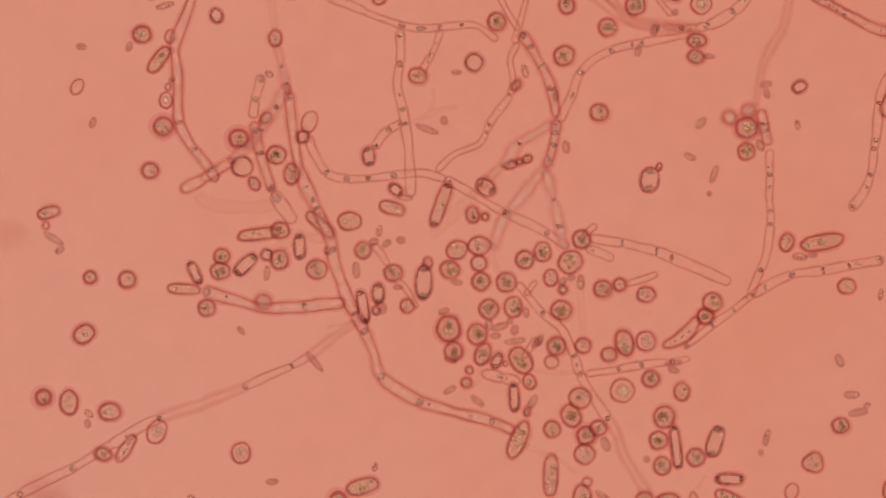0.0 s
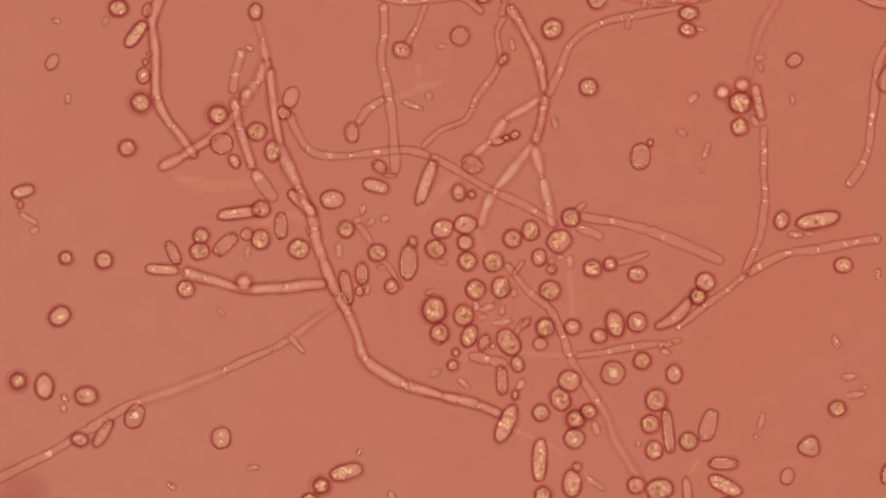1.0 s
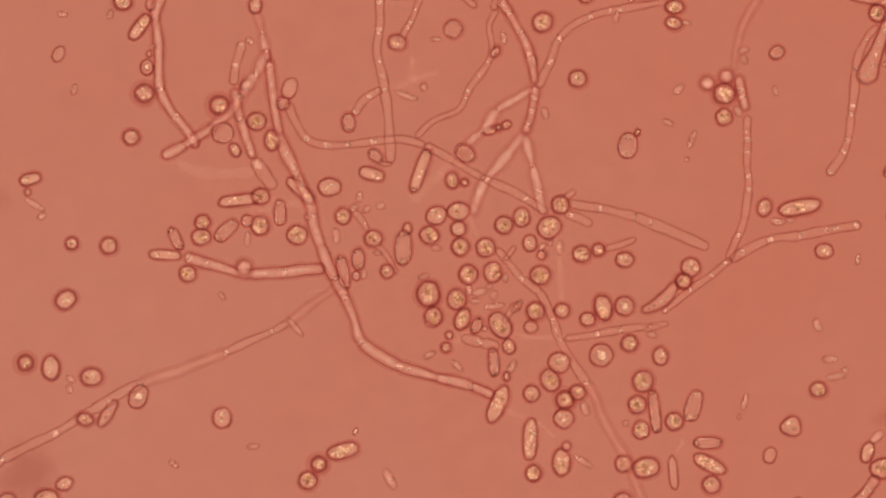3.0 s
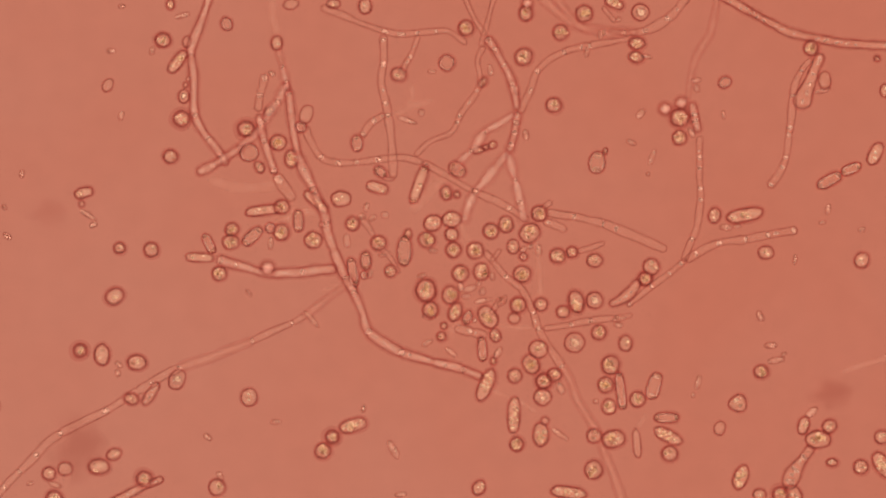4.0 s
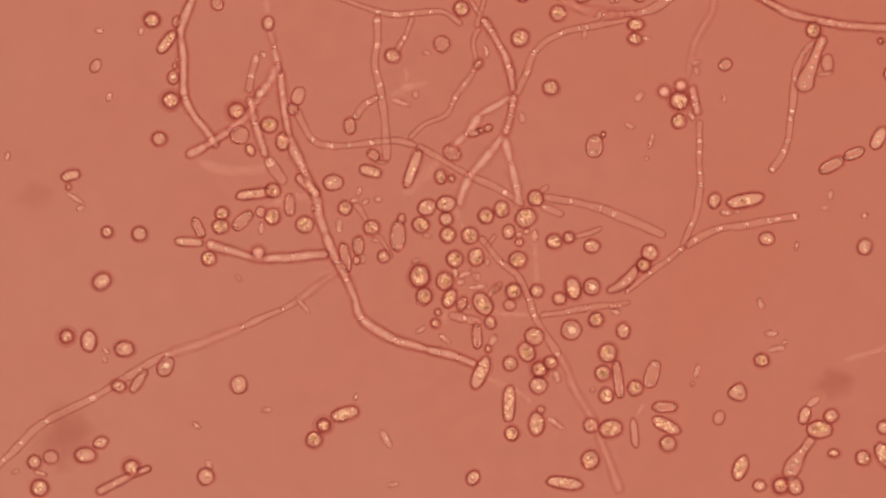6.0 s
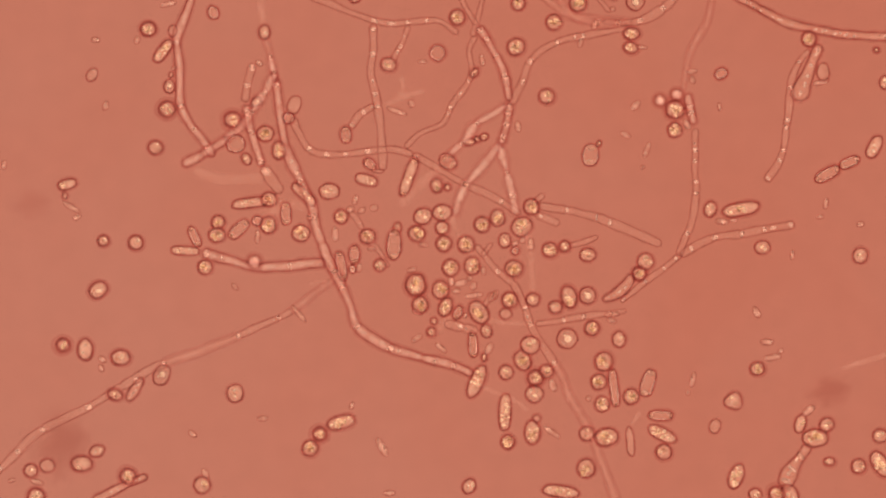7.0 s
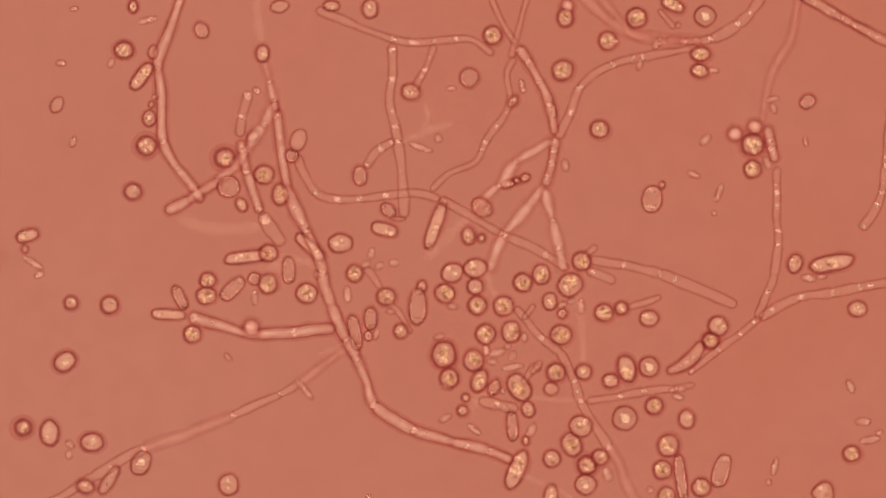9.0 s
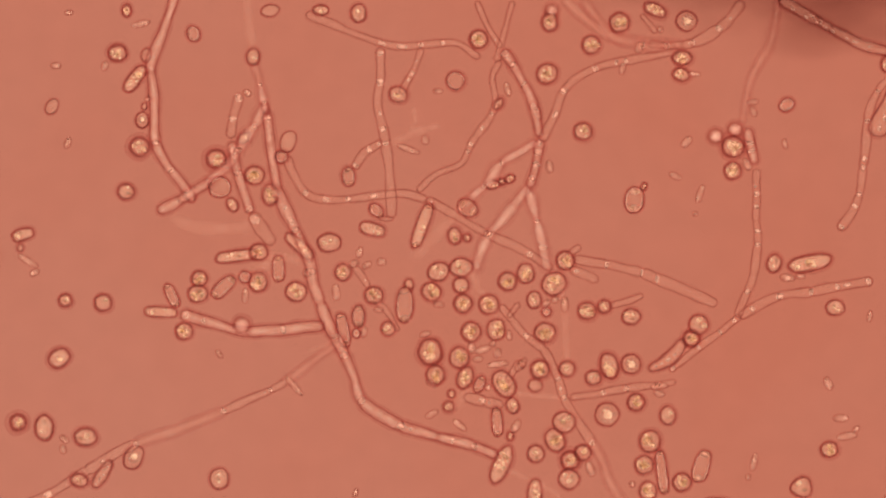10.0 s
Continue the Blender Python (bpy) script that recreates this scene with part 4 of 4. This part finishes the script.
yeast_cell(0.078, -0.168, 0.0252, 0.0168, 68, "g")
yeast_cell(0.160, -0.181, 0.0308, 0.0224, 125, "g", label="large pear-shaped yeast cell full of bright granules")
yeast_cell(0.109, -0.182, 0.0182, 0.0112, 65, "r")
yeast_cell(0.179, -0.228, 0.0168, 0.0140, 110, "n")
yeast_cell(0.237, -0.151, 0.0196, 0.0196, 0, "g")
yeast_cell(0.227, -0.185, 0.0154, 0.0140, 0, "f")
yeast_cell(0.295, -0.150, 0.0168, 0.0168, 0, "n")
yeast_cell(0.248, -0.073, 0.0224, 0.0210, 0, "g")
yeast_cell(0.293, -0.479, 0.0294, 0.0196, 90, "g")
yeast_cell(0.304, -0.445, 0.0098, 0.0098, 0, "f")
yeast_cell(0.232, -0.503, 0.0182, 0.0168, 90, "g")
yeast_cell(0.228, -0.330, 0.0182, 0.0182, 0, "n")
yeast_cell(0.269, -0.301, 0.0252, 0.0210, 115, "g")
yeast_cell(0.288, -0.263, 0.0238, 0.0224, 0, "n")
yeast_cell(0.301, -0.344, 0.0196, 0.0196, 0, "d")
yeast_cell(0.328, -0.328, 0.0182, 0.0168, 0, "n")
yeast_cell(0.298, -0.384, 0.0224, 0.0210, 0, "n")
yeast_cell(-0.258, -0.518, 0.0196, 0.0196, 0, "g", label="round end cell of a chain of three")
yeast_cell(-0.234, -0.483, 0.0168, 0.0168, 0, "d", label="bright middle cell of a chain of three")
yeast_cell(-0.181, -0.454, 0.0350, 0.0168, 15, "g", label="long oval granular cell ending a chain of three", power=0.75)
yeast_cell(0.136, -0.613, 0.0196, 0.0154, 60, "n")
yeast_cell(0.049, -0.203, 0.0084, 0.0084, 0, "n")
yeast_cell(0.043, -0.230, 0.0112, 0.0112, 0, "n")
yeast_cell(0.174, -0.293, 0.0098, 0.0070, 90, "n")
yeast_cell(-0.622, 0.468, 0.0336, 0.0140, 53, "g", power=0.7)
yeast_cell(-0.861, 0.137, 0.0238, 0.0126, 15, "n", power=0.67)
yeast_cell(-0.867, 0.109, 0.0084, 0.0070, 90, "f")
yeast_cell(-0.148, -0.038, 0.0238, 0.0140, 90, "r")
yeast_cell(-0.050, -0.013, 0.0392, 0.0182, 87, "r", label="long clear cell with a small bud at its tip", power=0.85)
yeast_cell(-0.041, 0.029, 0.0126, 0.0098, 90, "n")
yeast_cell(0.811, 0.074, 0.0462, 0.0168, 11, "g", label="long capsule-shaped yeast cell full of pale granules", power=0.67)
yeast_cell(0.798, -0.589, 0.0322, 0.0182, 68, "g")
yeast_cell(0.155, -0.353, 0.0434, 0.0168, 66, "g", label="long granular cell lying at the end of a thread", power=0.68)
yeast_cell(0.225, -0.430, 0.0462, 0.0154, 88, "g", label="long upright granular rod-shaped yeast cell", power=0.64)
yeast_cell(0.496, -0.370, 0.0470, 0.0115, 97, "r", label="long thin clear rod-shaped cell between round cells", power=0.5)
yeast_cell(0.580, -0.357, 0.0350, 0.0168, 72, "r", power=0.63)
yeast_cell(0.612, -0.438, 0.0308, 0.0126, 0, "r", power=0.57)
yeast_cell(0.615, -0.484, 0.0378, 0.0154, -27, "g", label="granular rod-shaped yeast cell touching a round one", power=0.7)
yeast_cell(0.536, -0.503, 0.0364, 0.0098, 95, "f", power=0.59)
yeast_cell(-0.318, 0.064, 0.0280, 0.0126, 90, "r", power=0.61)
yeast_cell(-0.118, 0.147, 0.0280, 0.0140, -15, "n", power=0.65)
yeast_cell(-0.013, 0.154, 0.0504, 0.0136, 70, "n", label="tall rod-shaped yeast cell with bright granules at one end", power=0.5, ends=True)
yeast_cell(-0.274, 0.112, 0.0378, 0.0126, -42, "n", power=0.51)
yeast_cell(-0.568, -0.028, 0.0350, 0.0112, -3, "n", power=0.49)
yeast_cell(-0.545, 0.007, 0.0266, 0.0112, 115, "r", power=0.58)
yeast_cell(-0.407, 0.091, 0.0448, 0.0126, 7, "n", power=0.46)
yeast_cell(-0.435, 0.025, 0.0308, 0.0140, 42, "r", power=0.61)
yeast_cell(-0.389, 0.046, 0.0126, 0.0126, 0, "r")
yeast_cell(1.026, 0.161, 0.0336, 0.0140, 28, "r", power=0.58)
yeast_cell(1.081, 0.190, 0.0266, 0.0126, 22, "r", power=0.63)
yeast_cell(-0.181, -0.066, 0.0364, 0.0126, 100, "r", power=0.52)
yeast_cell(0.146, -0.262, 0.0308, 0.0112, 93, "r", power=0.53)

# ---- bright droplets ----
bead(0.263, 0.610, 0.0112, 0.0308)
bead(0.610, 0.343, 0.0126, 0.0308)
bead(0.651, 0.357, 0.0126, 0.0336)
bead(-0.395, -0.055, 0.0140, 0.0308)

# ---- fragments ----
fragment(-0.389, 0.007, 0.0154, 0.0056, 85)
fragment(-0.258, 0.055, 0.0084, 0.0070, 90)
fragment(-0.158, 0.074, 0.0098, 0.0070, 25)
fragment(0.148, -0.140, 0.0224, 0.0056, 8)
fragment(0.290, -0.013, 0.0154, 0.0070, 90)
fragment(0.106, -0.129, 0.0098, 0.0056, 5)
fragment(-0.105, -0.024, 0.0098, 0.0042, 0)
fragment(0.172, -0.078, 0.0098, 0.0056, 95)
fragment(0.126, -0.189, 0.0056, 0.0056, 0)
fragment(-0.610, 0.585, 0.0196, 0.0056, 15)
fragment(-0.595, 0.425, 0.0060, 0.0045, 20)
fragment(-0.791, 0.496, 0.0098, 0.0056, -5)
fragment(-0.766, 0.332, 0.0112, 0.0056, 70)
fragment(-0.687, 0.496, 0.0098, 0.0056, 70)
fragment(-0.763, 0.609, 0.0084, 0.0042, 5)
fragment(-1.086, 0.301, 0.0098, 0.0056, -20)
fragment(-1.018, 0.186, 0.0098, 0.0056, 80)
fragment(-1.063, 0.101, 0.0070, 0.0042, -45)
fragment(-1.056, 0.028, 0.0112, 0.0056, -35)
fragment(-0.837, 0.056, 0.0098, 0.0056, 30)
fragment(-0.851, 0.081, 0.0238, 0.0056, -32)
fragment(-0.062, -0.630, 0.0140, 0.0056, 5)
fragment(1.023, 0.088, 0.0126, 0.0056, 78)
fragment(1.109, 0.036, 0.0084, 0.0056, 20)
fragment(0.566, 0.476, 0.0126, 0.0042, -5)
fragment(-0.384, 0.437, 0.0084, 0.0056, -30)
fragment(0.979, -0.426, 0.0182, 0.0084, 40)
fragment(-1.000, -0.598, 0.0084, 0.0042, 20)
fragment(-0.774, -0.298, 0.0098, 0.0056, -40)
fragment(-0.777, -0.319, 0.0084, 0.0056, 100)
fragment(-0.550, -0.483, 0.0112, 0.0056, -38)
fragment(-0.377, -0.445, 0.0126, 0.0056, 3)
fragment(-0.445, -0.118, 0.0098, 0.0042, -50)
fragment(-0.519, -0.582, 0.0126, 0.0070, 115)
fragment(-0.937, -0.602, 0.0168, 0.0056, -20)
fragment(0.169, 0.444, 0.0140, 0.0056, 102)
fragment(0.235, 0.392, 0.0126, 0.0056, 95)
fragment(0.021, 0.441, 0.0098, 0.0042, 0)
fragment(-0.006, 0.337, 0.0084, 0.0070, 90)
fragment(-0.043, 0.318, 0.0252, 0.0056, -20)
fragment(0.258, 0.280, 0.0126, 0.0070, 98)
fragment(-0.146, 0.098, 0.0112, 0.0056, 75)
fragment(-0.130, 0.071, 0.0098, 0.0056, 35)
fragment(-0.099, 0.078, 0.0084, 0.0070, 0)
fragment(0.550, 0.332, 0.0140, 0.0070, 45)
fragment(0.526, 0.259, 0.0126, 0.0056, -25)
fragment(0.578, 0.221, 0.0196, 0.0056, 70)
fragment(0.568, 0.179, 0.0042, 0.0042, 0)
fragment(0.759, 0.328, 0.0098, 0.0042, 100)
fragment(0.690, 0.416, 0.0126, 0.0056, 10)
fragment(0.692, 0.396, 0.0098, 0.0056, 110)
fragment(0.678, 0.284, 0.0126, 0.0070, 115)
fragment(0.764, 0.043, 0.0154, 0.0070, -5)
fragment(0.792, 0.046, 0.0098, 0.0042, 0)
fragment(1.009, 0.055, 0.0084, 0.0042, 10)
fragment(1.011, 0.389, 0.0196, 0.0056, 15)
fragment(0.850, -0.182, 0.0140, 0.0070, 115)
fragment(0.876, -0.256, 0.0154, 0.0070, 0)
fragment(0.890, -0.294, 0.0210, 0.0070, 10)
fragment(0.910, -0.279, 0.0070, 0.0042, 40)
fragment(0.692, -0.349, 0.0182, 0.0056, 75)
fragment(0.680, -0.381, 0.0056, 0.0042, 90)
fragment(0.939, -0.039, 0.0112, 0.0042, 80)
fragment(0.433, -0.396, 0.0056, 0.0056, 0)
fragment(0.491, -0.188, 0.0182, 0.0056, 8)
fragment(0.491, -0.203, 0.0112, 0.0056, -15)
fragment(-0.137, -0.071, 0.0112, 0.0056, 75)
fragment(0.007, -0.246, 0.0140, 0.0056, 30)
fragment(0.067, -0.270, 0.0168, 0.0056, -40)
fragment(0.186, -0.272, 0.0154, 0.0070, 60)
fragment(0.147, -0.116, 0.0098, 0.0070, 75)
fragment(0.137, -0.097, 0.0056, 0.0056, 0)
fragment(0.116, -0.109, 0.0168, 0.0070, 18)
fragment(0.197, -0.141, 0.0168, 0.0070, 50)
fragment(-0.080, -0.517, 0.0252, 0.0084, 118)
fragment(-0.155, -0.413, 0.0084, 0.0042, 70)
fragment(0.342, -0.479, 0.0238, 0.0056, -35)
fragment(0.344, -0.363, 0.0154, 0.0084, 110)
fragment(0.494, 0.571, 0.0056, 0.0056, 0)
fragment(-0.006, -0.076, 0.0112, 0.0056, 18)
fragment(0.008, -0.181, 0.0126, 0.0056, -20)
fragment(-0.286, -0.185, 0.0260, 0.0055, -50)
fragment(-0.196, 0.013, 0.0168, 0.0070, 95)
fragment(0.199, -0.140, 0.0084, 0.0070, 90)
fragment(0.092, -0.105, 0.0112, 0.0070, 90)
fragment(0.022, -0.013, 0.0112, 0.0056, -10)
fragment(0.449, 0.533, 0.0126, 0.0070, 70)
fragment(0.414, 0.489, 0.0126, 0.0056, 75)
fragment(0.251, -0.011, 0.0098, 0.0056, 40)
fragment(0.270, -0.003, 0.0070, 0.0056, 20)

# ---- smears, and the painted corner shade ----
smear(-0.880, -0.512, 0.115, 0.125)
smear(1.040, -0.380, 0.085, 0.060)
smear(-0.955, 0.090, 0.080, 0.060, FILM)
# the shade that creeps into the corner, painted as a moving film
corner_shade = smear(1.250, 1.060, 0.80, 0.28, DUSK, "soft corner shade painted as a dark film sliding in under the slide")


# ---- what moves ----
def motions():
    walk(corner_shade, [(t, pose(x, y, -0.0615)) for t, x, y in (
        (0.0, 1.25, 1.06), (8.8, 1.25, 1.06), (9.0, 1.10, 0.98), (9.2, 0.98, 0.80), (9.3, 0.98, 0.80), (9.4, 1.06, 0.88),
        (9.5, 1.06, 0.89), (9.6, 1.00, 0.82), (9.8, 0.94, 0.75), (10.0, 0.94, 0.74))])
    # the added stop dims the cells: seconds and the radius of its opening
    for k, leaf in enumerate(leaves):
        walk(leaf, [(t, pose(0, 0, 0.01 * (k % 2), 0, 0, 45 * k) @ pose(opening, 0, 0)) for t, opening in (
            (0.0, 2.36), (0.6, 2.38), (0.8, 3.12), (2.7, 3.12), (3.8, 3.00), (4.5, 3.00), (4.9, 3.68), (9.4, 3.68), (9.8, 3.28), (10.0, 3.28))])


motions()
